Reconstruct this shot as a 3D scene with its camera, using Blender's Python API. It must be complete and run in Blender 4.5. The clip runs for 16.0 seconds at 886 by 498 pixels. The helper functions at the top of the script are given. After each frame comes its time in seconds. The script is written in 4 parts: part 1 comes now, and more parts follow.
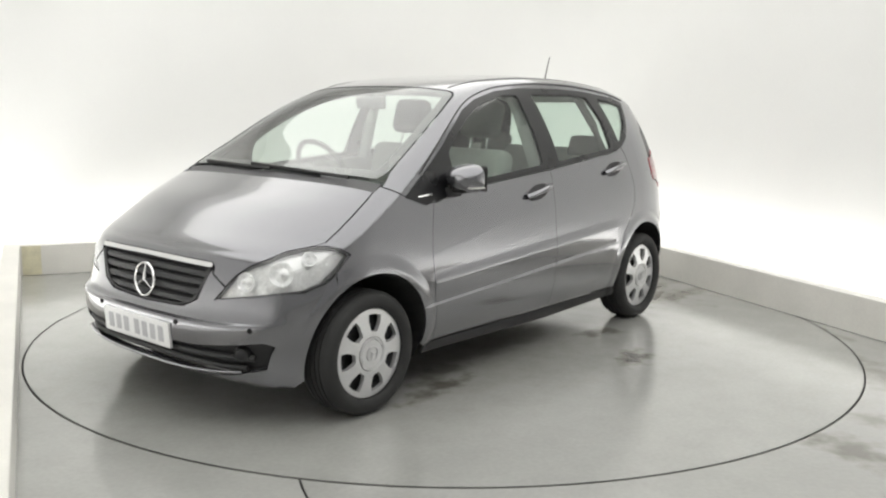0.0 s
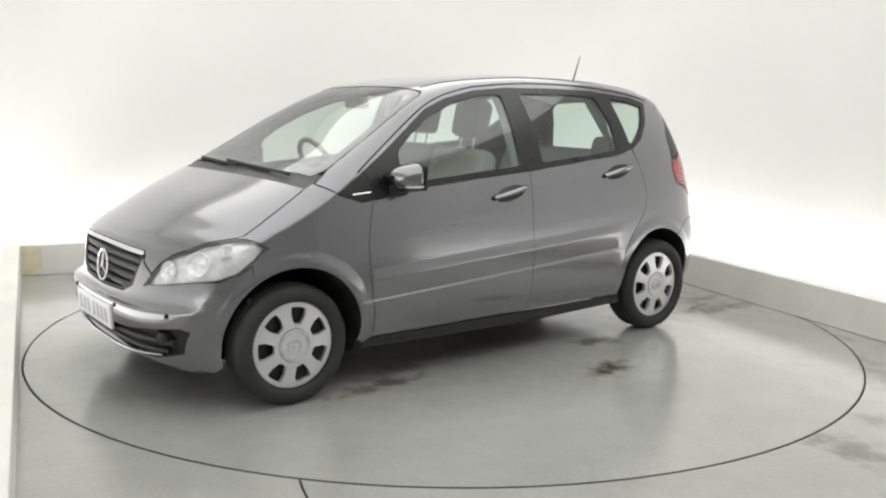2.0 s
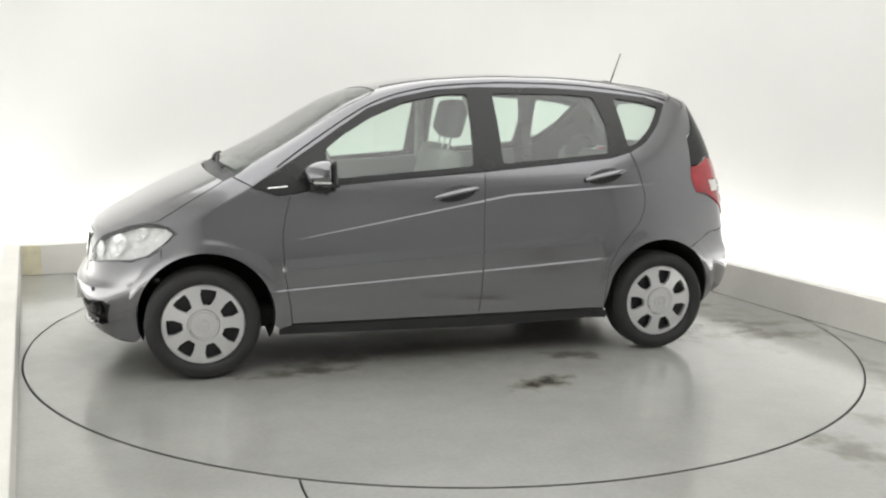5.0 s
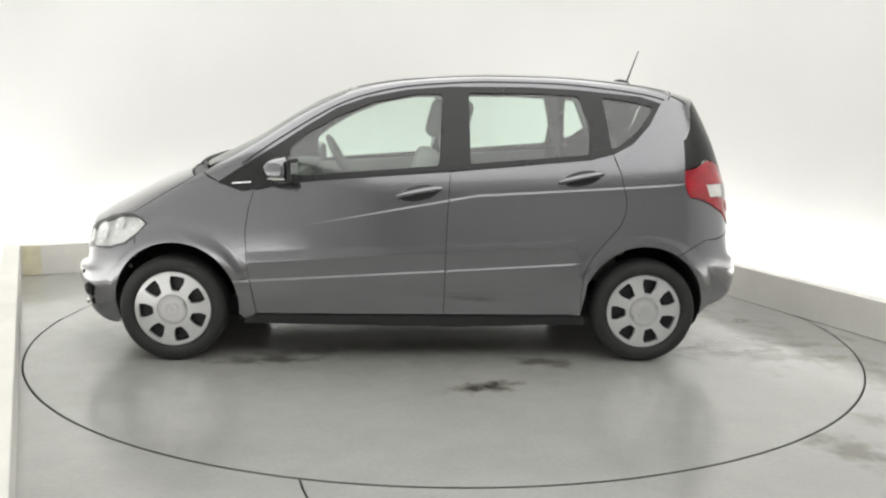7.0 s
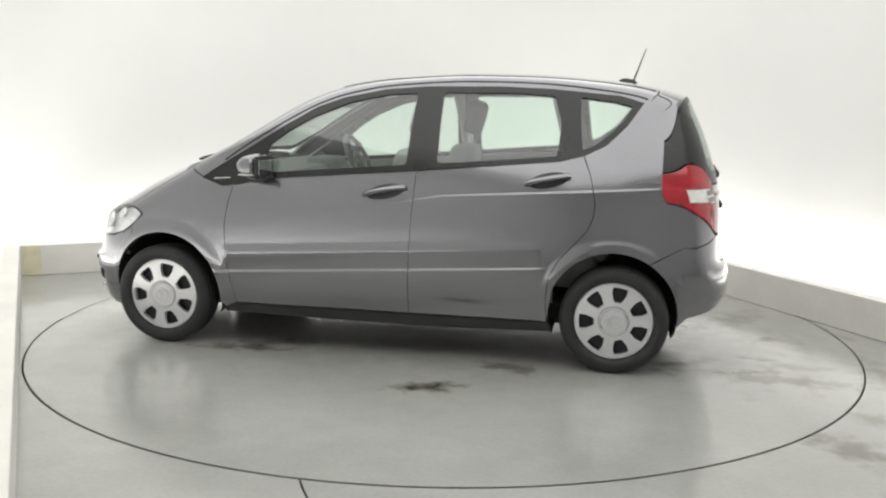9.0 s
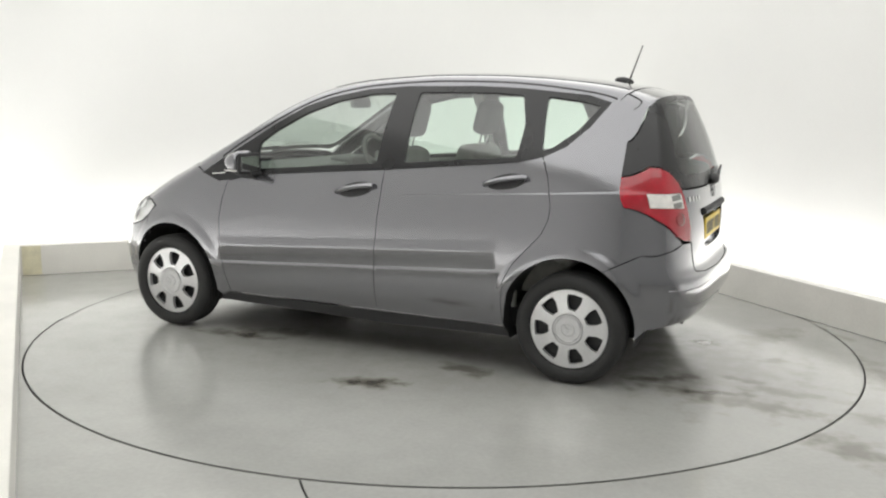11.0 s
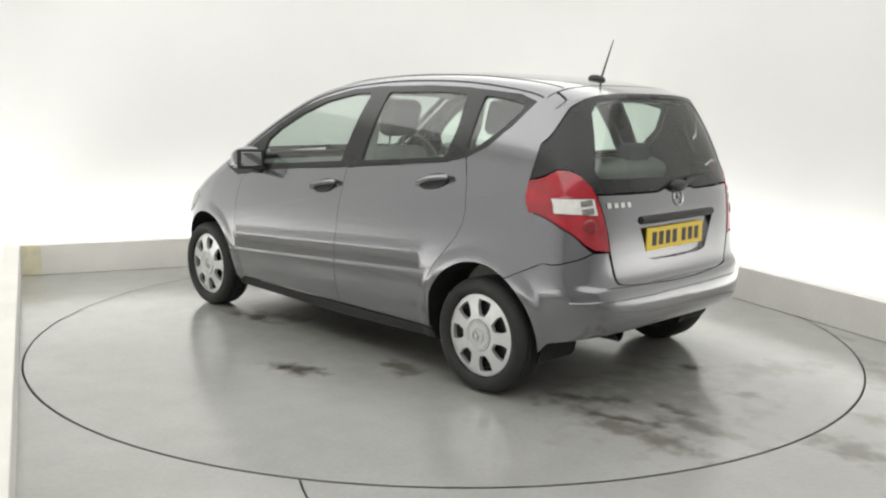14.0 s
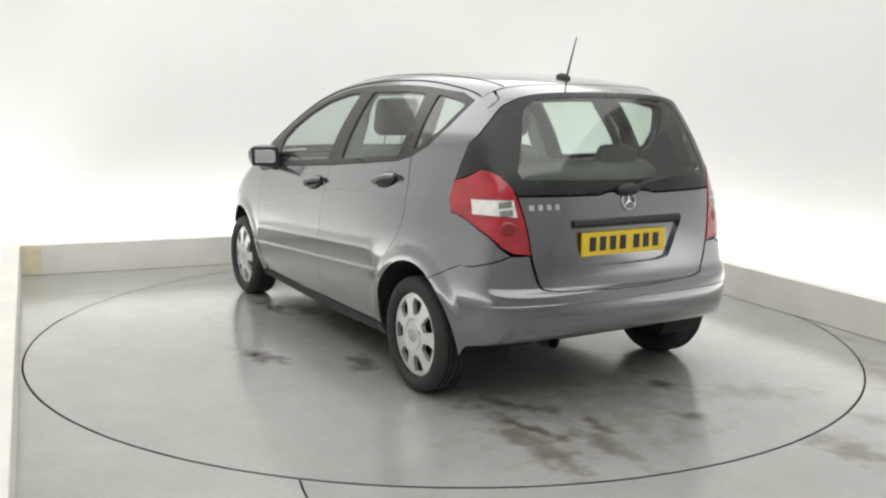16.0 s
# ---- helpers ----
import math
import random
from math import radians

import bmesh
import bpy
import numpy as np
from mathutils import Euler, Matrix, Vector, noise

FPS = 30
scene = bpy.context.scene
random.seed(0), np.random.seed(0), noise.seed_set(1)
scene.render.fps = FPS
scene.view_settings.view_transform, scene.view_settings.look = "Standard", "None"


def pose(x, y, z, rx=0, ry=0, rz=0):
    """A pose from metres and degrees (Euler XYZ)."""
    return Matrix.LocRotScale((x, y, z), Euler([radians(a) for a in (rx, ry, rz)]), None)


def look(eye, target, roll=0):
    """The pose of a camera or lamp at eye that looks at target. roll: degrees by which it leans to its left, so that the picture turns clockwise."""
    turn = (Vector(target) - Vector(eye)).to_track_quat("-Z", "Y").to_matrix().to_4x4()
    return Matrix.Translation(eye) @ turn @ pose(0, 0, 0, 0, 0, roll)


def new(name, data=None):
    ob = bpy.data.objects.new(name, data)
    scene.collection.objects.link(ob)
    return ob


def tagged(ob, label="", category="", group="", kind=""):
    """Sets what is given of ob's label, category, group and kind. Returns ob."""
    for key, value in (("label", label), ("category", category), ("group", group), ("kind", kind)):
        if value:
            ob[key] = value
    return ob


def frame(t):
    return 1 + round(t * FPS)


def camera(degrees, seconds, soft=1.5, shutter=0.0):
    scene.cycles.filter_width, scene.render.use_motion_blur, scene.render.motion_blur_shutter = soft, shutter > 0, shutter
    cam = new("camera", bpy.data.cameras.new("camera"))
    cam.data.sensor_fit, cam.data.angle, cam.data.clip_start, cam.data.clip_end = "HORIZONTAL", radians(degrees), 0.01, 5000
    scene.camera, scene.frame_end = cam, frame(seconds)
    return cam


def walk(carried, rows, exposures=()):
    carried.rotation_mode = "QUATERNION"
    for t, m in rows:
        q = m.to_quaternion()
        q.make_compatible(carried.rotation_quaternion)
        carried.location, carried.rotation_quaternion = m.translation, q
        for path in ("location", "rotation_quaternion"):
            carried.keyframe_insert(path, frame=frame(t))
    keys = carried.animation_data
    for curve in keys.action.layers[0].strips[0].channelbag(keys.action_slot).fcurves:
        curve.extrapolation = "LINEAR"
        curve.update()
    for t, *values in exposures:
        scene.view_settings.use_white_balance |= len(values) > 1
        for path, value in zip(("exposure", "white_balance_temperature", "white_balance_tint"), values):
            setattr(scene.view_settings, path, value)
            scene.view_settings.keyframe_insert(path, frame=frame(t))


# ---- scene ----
cam = camera(52.99, 16.0, soft=2.2)
EYE = (0.0, -5.551, 1.406)
YAW, PITCH, ROLL = -0.147, 9.342, 0.881
AIM = (EYE[0] + math.sin(radians(YAW)) * math.cos(radians(PITCH)),
       EYE[1] + math.cos(radians(YAW)) * math.cos(radians(PITCH)), EYE[2] - math.sin(radians(PITCH)))
walk(cam, [(0, look(EYE, AIM, ROLL)), (16.0, look(EYE, AIM, ROLL))], exposures=[(0, 0.0), (16.0, 0.0)])

# ---- light: a bright white booth ----
BOOTH = pose(-3.355, 1.348, 0, 0, 0, 23.6)     # x along the back wall, -y towards the open front
WIDE, DEEP, HIGH = 4.905, 8.5, 3.1             # inner width and depth between the plinths, ceiling height
TROUGH = 0.42                                  # from a plinth's face to the wall behind it

world = bpy.data.worlds.new("world")
world.use_nodes = True
world.node_tree.nodes["Background"].inputs["Color"].default_value = (0.8, 0.87, 1.0, 1)
world.node_tree.nodes["Background"].inputs["Strength"].default_value = 0.02
scene.world = world


def area_lamp(name, m, sx, sy, watts, colour=(0.995, 0.99, 0.972)):
    d = bpy.data.lights.new(name, "AREA")
    d.shape, d.size, d.size_y, d.energy, d.color = "RECTANGLE", sx, sy, watts, colour
    ob = new(name, d)
    ob.matrix_world = m
    return ob


area_lamp("ceiling_lamp", BOOTH @ pose(WIDE / 2, -3.8, HIGH - 0.03), 4.8, 7.4, 143)
area_lamp("trough_lamp", BOOTH @ pose(WIDE / 2, 0.24, 0.06, 180, 0, 0), WIDE, 0.16, 30)
area_lamp("trough_lamp", BOOTH @ pose(-0.24, -3.3, 0.06, 180, 0, 0), 0.16, 6.4, 54)
area_lamp("trough_lamp", BOOTH @ pose(WIDE + 0.24, -3.3, 0.06, 180, 0, 0), 0.16, 6.4, 44)


# ---- materials ----
def mat(name, colour, rough=0.5, metal=0.0, coat=0.0, vary=0.06, scale=6.0, grain=0.04, grain_scale=90.0, bump=0.0,
        bump_scale=120.0, transmission=0.0, glow=0.0):
    """Principled material with two scales of variation in colour and roughness, in the thing's own metres."""
    m = bpy.data.materials.new(name)
    m.use_nodes = True
    n, l = m.node_tree.nodes, m.node_tree.links
    b = n["Principled BSDF"]
    b.inputs["Roughness"].default_value = rough
    b.inputs["Metallic"].default_value = metal
    b.inputs["Coat Weight"].default_value = coat
    b.inputs["Coat Roughness"].default_value = 0.05
    b.inputs["Transmission Weight"].default_value = transmission
    co = n.new("ShaderNodeTexCoord")
    big = n.new("ShaderNodeTexNoise")
    big.inputs["Scale"].default_value = scale
    big.inputs["Detail"].default_value = 5
    small = n.new("ShaderNodeTexNoise")
    small.inputs["Scale"].default_value = grain_scale
    small.inputs["Detail"].default_value = 3
    l.new(co.outputs["Object"], big.inputs["Vector"])
    l.new(co.outputs["Object"], small.inputs["Vector"])
    r1 = n.new("ShaderNodeMapRange")
    r1.inputs["From Min"].default_value, r1.inputs["From Max"].default_value = 0.3, 0.7
    r1.inputs["To Min"].default_value, r1.inputs["To Max"].default_value = 1 - vary, 1 + vary
    l.new(big.outputs["Fac"], r1.inputs["Value"])
    r2 = n.new("ShaderNodeMapRange")
    r2.inputs["From Min"].default_value, r2.inputs["From Max"].default_value = 0.3, 0.7
    r2.inputs["To Min"].default_value, r2.inputs["To Max"].default_value = 1 - grain, 1 + grain
    l.new(small.outputs["Fac"], r2.inputs["Value"])
    mul = n.new("ShaderNodeMath")
    mul.operation = "MULTIPLY"
    l.new(r1.outputs["Result"], mul.inputs[0])
    l.new(r2.outputs["Result"], mul.inputs[1])
    sc = n.new("ShaderNodeVectorMath")
    sc.operation = "SCALE"
    sc.inputs[0].default_value = colour
    l.new(mul.outputs["Value"], sc.inputs["Scale"])
    l.new(sc.outputs["Vector"], b.inputs["Base Color"])
    rr = n.new("ShaderNodeMath")
    rr.operation = "MULTIPLY"
    rr.inputs[1].default_value = rough
    l.new(r1.outputs["Result"], rr.inputs[0])
    l.new(rr.outputs["Value"], b.inputs["Roughness"])
    if bump:
        bt = n.new("ShaderNodeTexNoise")
        bt.inputs["Scale"].default_value = bump_scale
        bt.inputs["Detail"].default_value = 4
        l.new(co.outputs["Object"], bt.inputs["Vector"])
        bp = n.new("ShaderNodeBump")
        bp.inputs["Strength"].default_value = bump
        bp.inputs["Distance"].default_value = 0.004
        l.new(bt.outputs["Fac"], bp.inputs["Height"])
        l.new(bp.outputs["Normal"], b.inputs["Normal"])
    if glow:
        b.inputs["Emission Color"].default_value = (*colour, 1)
        b.inputs["Emission Strength"].default_value = glow
    return m


def pane_mat(name, tint, gloss_rough=0.02, gloss=0.11):
    """Thin clear glass: what lies behind shows tinted, with a mirror gloss by Fresnel."""
    m = bpy.data.materials.new(name)
    m.use_nodes = True
    n, l = m.node_tree.nodes, m.node_tree.links
    n.remove(n["Principled BSDF"])
    tr = n.new("ShaderNodeBsdfTransparent")
    tr.inputs["Color"].default_value = (*tint, 1)
    gl = n.new("ShaderNodeBsdfGlossy")
    gl.inputs["Roughness"].default_value = gloss_rough
    fr = n.new("ShaderNodeLayerWeight")
    fr.inputs["Blend"].default_value = 0.5
    pw = n.new("ShaderNodeMath")
    pw.operation = "POWER"
    pw.inputs[1].default_value = 5.0
    l.new(fr.outputs["Facing"], pw.inputs[0])
    ad = n.new("ShaderNodeMath")
    ad.operation = "MULTIPLY_ADD"
    ad.inputs[1].default_value, ad.inputs[2].default_value = 0.99 - gloss, gloss
    l.new(pw.outputs["Value"], ad.inputs[0])
    mx = n.new("ShaderNodeMixShader")
    l.new(ad.outputs["Value"], mx.inputs[0])
    l.new(tr.outputs["BSDF"], mx.inputs[1])
    l.new(gl.outputs["BSDF"], mx.inputs[2])
    l.new(mx.outputs["Shader"], n["Material Output"].inputs["Surface"])
    return m


def floor_mat(name, colour, patches, rough=0.17):
    """Painted concrete floor: scuffs, cloudy dirt, a few dark damp stains with ragged edges and, on the turntable,
    shade put into the colour.
    Each dark patch of the list: x, y, half length, half width, turn in degrees, depth."""
    m = bpy.data.materials.new(name)
    m.use_nodes = True
    n, l = m.node_tree.nodes, m.node_tree.links
    b = n["Principled BSDF"]
    b.inputs["IOR"].default_value = 1.85
    co = n.new("ShaderNodeTexCoord")

    def noise_node(scale, detail, distort=0.0):
        t = n.new("ShaderNodeTexNoise")
        t.inputs["Scale"].default_value, t.inputs["Detail"].default_value, t.inputs["Distortion"].default_value = scale, detail, distort
        l.new(co.outputs["Object"], t.inputs["Vector"])
        return t

    def maths(op, a, c):
        t = n.new("ShaderNodeMath")
        t.operation = op
        for i, v in enumerate((a, c)):
            if isinstance(v, (int, float)):
                t.inputs[i].default_value = v
            else:
                l.new(v, t.inputs[i])
        return t.outputs["Value"]

    def ramp(v, a, c, lo, hi):
        t = n.new("ShaderNodeMapRange")
        t.interpolation_type = "SMOOTHSTEP"
        for k, x in zip(("From Min", "From Max", "To Min", "To Max"), (a, c, lo, hi)):
            t.inputs[k].default_value = x
        l.new(v, t.inputs["Value"])
        return t.outputs["Result"]

    cloud = ramp(noise_node(1.1, 3).outputs["Fac"], 0.25, 0.75, 1.05, 0.92)
    fine = ramp(noise_node(45, 4).outputs["Fac"], 0.3, 0.7, 0.97, 1.03)
    scuff = ramp(noise_node(6, 4).outputs["Fac"], 0.3, 0.8, 1.02, 0.95)
    value = maths("MULTIPLY", maths("MULTIPLY", cloud, fine), scuff)
    ragged = noise_node(9, 6).outputs["Fac"]
    stain_shade = None
    for x, y, a, c, turn, depth in patches:
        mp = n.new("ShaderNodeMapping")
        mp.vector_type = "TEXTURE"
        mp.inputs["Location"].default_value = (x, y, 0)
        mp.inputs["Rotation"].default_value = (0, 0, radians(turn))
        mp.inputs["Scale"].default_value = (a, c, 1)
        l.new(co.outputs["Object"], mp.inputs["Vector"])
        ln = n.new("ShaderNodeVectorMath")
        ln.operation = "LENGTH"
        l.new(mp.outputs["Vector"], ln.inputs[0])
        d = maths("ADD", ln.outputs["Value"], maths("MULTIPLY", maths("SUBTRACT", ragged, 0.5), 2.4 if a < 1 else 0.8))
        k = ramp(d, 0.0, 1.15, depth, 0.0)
        stain_shade = k if stain_shade is None else maths("MAXIMUM", stain_shade, k)
    value = maths("MULTIPLY", value, maths("SUBTRACT", 1.0, stain_shade))
    sc = n.new("ShaderNodeVectorMath")
    sc.operation = "SCALE"
    tint = n.new("ShaderNodeMix")
    tint.data_type = "RGBA"
    tint.inputs[6].default_value = (*colour, 1)
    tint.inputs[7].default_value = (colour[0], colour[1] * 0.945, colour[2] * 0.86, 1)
    l.new(maths("MULTIPLY", stain_shade, 1.5), tint.inputs[0])
    l.new(tint.outputs[2], sc.inputs[0])
    l.new(value, sc.inputs["Scale"])
    l.new(sc.outputs["Vector"], b.inputs["Base Color"])
    rg = ramp(noise_node(2.0, 3).outputs["Fac"], 0.25, 0.75, rough * 0.9, rough * 1.15)
    rg = maths("MULTIPLY", rg, maths("SUBTRACT", 1.0, maths("MULTIPLY", stain_shade, 0.5)))
    l.new(rg, b.inputs["Roughness"])
    bp = n.new("ShaderNodeBump")
    bp.inputs["Strength"].default_value, bp.inputs["Distance"].default_value = 0.02, 0.002
    l.new(noise_node(30, 5).outputs["Fac"], bp.inputs["Height"])
    l.new(bp.outputs["Normal"], b.inputs["Normal"])
    return m


M_WALL = mat("white_wall_paint", (0.79, 0.79, 0.775), 0.45, vary=0.015, scale=1.2, grain=0.01, bump=0.05, bump_scale=60)
M_CEIL = mat("white_ceiling_paint", (0.82, 0.82, 0.80), 0.7, vary=0.02, scale=1.5)
M_GREYWALL = mat("grey_wall_paint", (0.48, 0.48, 0.48), 0.7, vary=0.04, scale=1.0)
M_PLINTH = mat("off_white_plinth_paint", (0.76, 0.745, 0.70), 0.5, vary=0.06, scale=2.5, grain=0.03, bump=0.08)
M_PATCH = mat("yellowed_filler", (0.72, 0.68, 0.50), 0.6, vary=0.12, scale=9)
M_GAP = mat("black_gap_dirt", (0.012, 0.012, 0.012), 0.9)
FLOOR_COLOUR = (0.385, 0.386, 0.368)
M_FLOOR = floor_mat("grey_painted_concrete", FLOOR_COLOUR, [
    (1.72, -2.02, 0.34, 0.16, -60, 0.50), (1.95, -2.30, 0.40, 0.16, -50, 0.45), (2.36, 0.25, 0.60, 0.07, -73, 0.35),
    (2.35, -1.05, 0.75, 0.22, -75, 0.28), (2.05, -1.70, 0.35, 0.10, -40, 0.35)])
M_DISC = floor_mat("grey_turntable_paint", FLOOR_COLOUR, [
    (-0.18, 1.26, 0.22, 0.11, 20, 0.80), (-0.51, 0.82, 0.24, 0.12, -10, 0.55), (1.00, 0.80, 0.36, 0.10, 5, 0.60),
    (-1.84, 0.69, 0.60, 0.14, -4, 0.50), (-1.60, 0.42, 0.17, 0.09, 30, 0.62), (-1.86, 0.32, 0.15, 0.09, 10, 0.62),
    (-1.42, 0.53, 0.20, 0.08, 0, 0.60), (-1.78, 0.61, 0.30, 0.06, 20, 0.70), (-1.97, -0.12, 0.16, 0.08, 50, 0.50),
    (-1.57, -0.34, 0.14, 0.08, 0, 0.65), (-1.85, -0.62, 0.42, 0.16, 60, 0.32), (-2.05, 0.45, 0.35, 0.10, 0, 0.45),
    # broad 2.2 by 1.35 patch: dirt plus the car's shade darkened into the colour
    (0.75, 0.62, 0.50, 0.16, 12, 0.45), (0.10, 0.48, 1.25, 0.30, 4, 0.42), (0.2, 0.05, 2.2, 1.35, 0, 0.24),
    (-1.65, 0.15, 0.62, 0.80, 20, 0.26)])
M_PAINT = mat("dark_grey_metallic_paint", (0.218, 0.218, 0.233), 0.17, metal=0.85, coat=1.0, vary=0.02, scale=3, grain=0.06, grain_scale=900)
M_BLACK = mat("black_gloss_trim", (0.012, 0.012, 0.013), 0.28, vary=0.05)
M_PLASTIC = mat("black_grained_plastic", (0.022, 0.022, 0.023), 0.55, vary=0.1, bump=0.15, bump_scale=400)
M_COWL = mat("grey_cowl_plastic", (0.075, 0.075, 0.077), 0.5, vary=0.1, bump=0.15, bump_scale=300)
M_DARK = mat("dark_underseal", (0.012, 0.012, 0.012), 0.9, vary=0.2)
M_RUBBER = mat("black_tyre_rubber", (0.022, 0.022, 0.022), 0.72, vary=0.15, scale=12, bump=0.1, bump_scale=200)
M_COVER = mat("silver_wheel_cover_paint", (0.66, 0.66, 0.665), 0.30, metal=0.45, vary=0.04, scale=9)
M_STEEL = mat("dark_steel_wheel", (0.03, 0.03, 0.032), 0.5, metal=0.4)
M_CHROME = mat("chrome", (0.80, 0.80, 0.80), 0.1, metal=1.0, vary=0.02)
M_GLASS = pane_mat("green_tinted_glass", (0.83, 0.93, 0.87), gloss=0.135)
M_SCREEN = pane_mat("windscreen_glass", (0.85, 0.91, 0.87), gloss=0.25)
M_REAR = pane_mat("dark_rear_glass", (0.74, 0.82, 0.77))
M_CLEAR = pane_mat("clear_lamp_cover", (0.95, 0.95, 0.95))
M_LAMP = mat("lamp_reflector", (0.90, 0.91, 0.91), 0.25, metal=0.3, vary=0.12, scale=22, grain=0.1, bump=0.5, bump_scale=25)
M_RED = mat("red_lamp_plastic", (0.36, 0.006, 0.018), 0.12, coat=1.0, vary=0.22, scale=12, grain=0.05, grain_scale=120)
M_SMOKE = mat("smoked_lamp_plastic", (0.20, 0.20, 0.19), 0.15, coat=1.0, vary=0.2, scale=60)
M_RUBY = mat("deep_red_lamp_plastic", (0.22, 0.003, 0.007), 0.12, coat=1.0, vary=0.15, scale=40)
M_WHITE = mat("white_lamp_plastic", (0.75, 0.74, 0.70), 0.15, coat=1.0, vary=0.1, scale=40)
M_YELLOW = mat("yellow_plate_plastic", (0.80, 0.56, 0.02), 0.4, vary=0.03)
M_PLATE = mat("white_plate_plastic", (0.78, 0.78, 0.78), 0.4, vary=0.03)
M_INK = mat("black_plate_ink", (0.02, 0.02, 0.02), 0.5)
M_CLOTH = mat("grey_seat_cloth", (0.36, 0.365, 0.34), 0.9, vary=0.12, scale=15, grain=0.15, grain_scale=400, bump=0.3, bump_scale=500)
M_HEADREST = mat("dark_grey_headrest_cloth", (0.10, 0.105, 0.10), 0.9, vary=0.1, scale=20, bump=0.3, bump_scale=500)
M_CARD = mat("pale_grey_door_lining", (0.33, 0.34, 0.32), 0.8, vary=0.08, bump=0.15, bump_scale=300)
M_DASH = mat("dark_grey_dash_plastic", (0.10, 0.105, 0.10), 0.6, vary=0.1, bump=0.2, bump_scale=300)
M_LINING = mat("pale_headlining", (0.45, 0.46, 0.44), 0.9, vary=0.05)
M_MIRROR = mat("mirror_glass", (0.85, 0.85, 0.85), 0.02, metal=1.0, vary=0.0)


# ---- mesh helpers ----
def link(name, mesh, material, parent=None, label=""):
    mesh.materials.append(material)
    ob = new(name, mesh)
    if parent is not None:
        ob.parent = parent
    return tagged(ob, label)


def part(name, bm, material, parent=None, label="", smooth=False):
    """Links a bmesh as one mesh object under a thing or a part."""
    bmesh.ops.recalc_face_normals(bm, faces=bm.faces)
    me = bpy.data.meshes.new(name)
    bm.to_mesh(me)
    bm.free()
    if smooth:
        me.shade_smooth()
        me.set_sharp_from_angle(angle=radians(38))
    return link(name, me, material, parent, label)


def thing(name, m, label, category, group="", kind=""):
    ob = new(name)
    ob.empty_display_size = 0.1
    ob.matrix_world = m
    return tagged(ob, label, category, group, kind)


def add_box(bm, lo, hi, m=None, bevel=0.0, segments=2):
    lo, hi = Vector(lo), Vector(hi)
    r = bmesh.ops.create_cube(bm, size=1.0, matrix=(m or Matrix()) @ Matrix.Translation((lo + hi) / 2) @ Matrix.Diagonal((*(hi - lo), 1)))
    if bevel:
        edges = list({e for v in r["verts"] for e in v.link_edges})
        bmesh.ops.bevel(bm, geom=edges, offset=bevel, segments=segments, affect="EDGES", profile=0.5)
    return bm


def box(lo, hi, m=None, bevel=0.0, segments=2):
    return add_box(bmesh.new(), lo, hi, m, bevel, segments)


def tube(bm, points, radius, sides=10, flat=1.0, taper=1.0):
    """A round bar along points."""
    pts = [Vector(v) for v in points]
    rings = []
    for i, v in enumerate(pts):
        d = (pts[min(i + 1, len(pts) - 1)] - pts[max(i - 1, 0)]).normalized()
        a = d.cross(Vector((0, 0, 1)) if abs(d.z) < 0.9 else Vector((1, 0, 0))).normalized()
        c = a.cross(d)
        r = radius * (1 + (taper - 1) * i / (len(pts) - 1))
        rings.append([bm.verts.new(v + a * (r * math.cos(k * math.tau / sides)) + c * (r * flat * math.sin(k * math.tau / sides)))
                      for k in range(sides)])
    for r0, r1 in zip(rings, rings[1:]):
        for k in range(sides):
            bm.faces.new((r0[k], r0[(k + 1) % sides], r1[(k + 1) % sides], r1[k]))
    bm.faces.new(rings[0])
    bm.faces.new(rings[-1])
    return bm


def spin(bm, profile, m=None, sides=64, close=False):
    """A body of turning about the y axis from (radius, y) pairs."""
    m = m or Matrix()
    rings = [[bm.verts.new(m @ Vector((r * math.cos(k * math.tau / sides), y, r * math.sin(k * math.tau / sides))))
              for k in range(sides)] for r, y in profile]
    pairs = list(zip(rings, rings[1:])) + ([(rings[-1], rings[0])] if close else [])
    for r0, r1 in pairs:
        for k in range(sides):
            bm.faces.new((r0[k], r0[(k + 1) % sides], r1[(k + 1) % sides], r1[k]))
    return rings


def sheet(points, thick):
    """A slab from a polygon of points, moved by the vector thick."""
    bm = bmesh.new()
    a = [bm.verts.new(v) for v in points]
    c = [bm.verts.new(Vector(v) + Vector(thick)) for v in points]
    bm.faces.new(a)
    bm.faces.new(c[::-1])
    for i in range(len(a)):
        j = (i + 1) % len(a)
        bm.faces.new((a[i], c[i], c[j], a[j]))
    return bm


# ---- the booth, floor and hall ----
RADIUS = 2.45


def ring_sheet(inner, outer_half, z, sides=192):
    """A flat sheet with a round hole, square outside."""
    bm = bmesh.new()
    a, c = [], []
    for k in range(sides):
        t = (k + 0.5) * math.tau / sides
        x, y = math.cos(t), math.sin(t)
        f = outer_half / max(abs(x), abs(y))
        a.append(bm.verts.new((inner * x, inner * y, z)))
        c.append(bm.verts.new((f * x, f * y, z)))
    low = [bm.verts.new((v.co.x, v.co.y, z - 0.05)) for v in a]
    for k in range(sides):
        j = (k + 1) % sides
        bm.faces.new((a[k], c[k], c[j], a[j]))
        bm.faces.new((a[j], low[j], low[k], a[k]))
    return bm


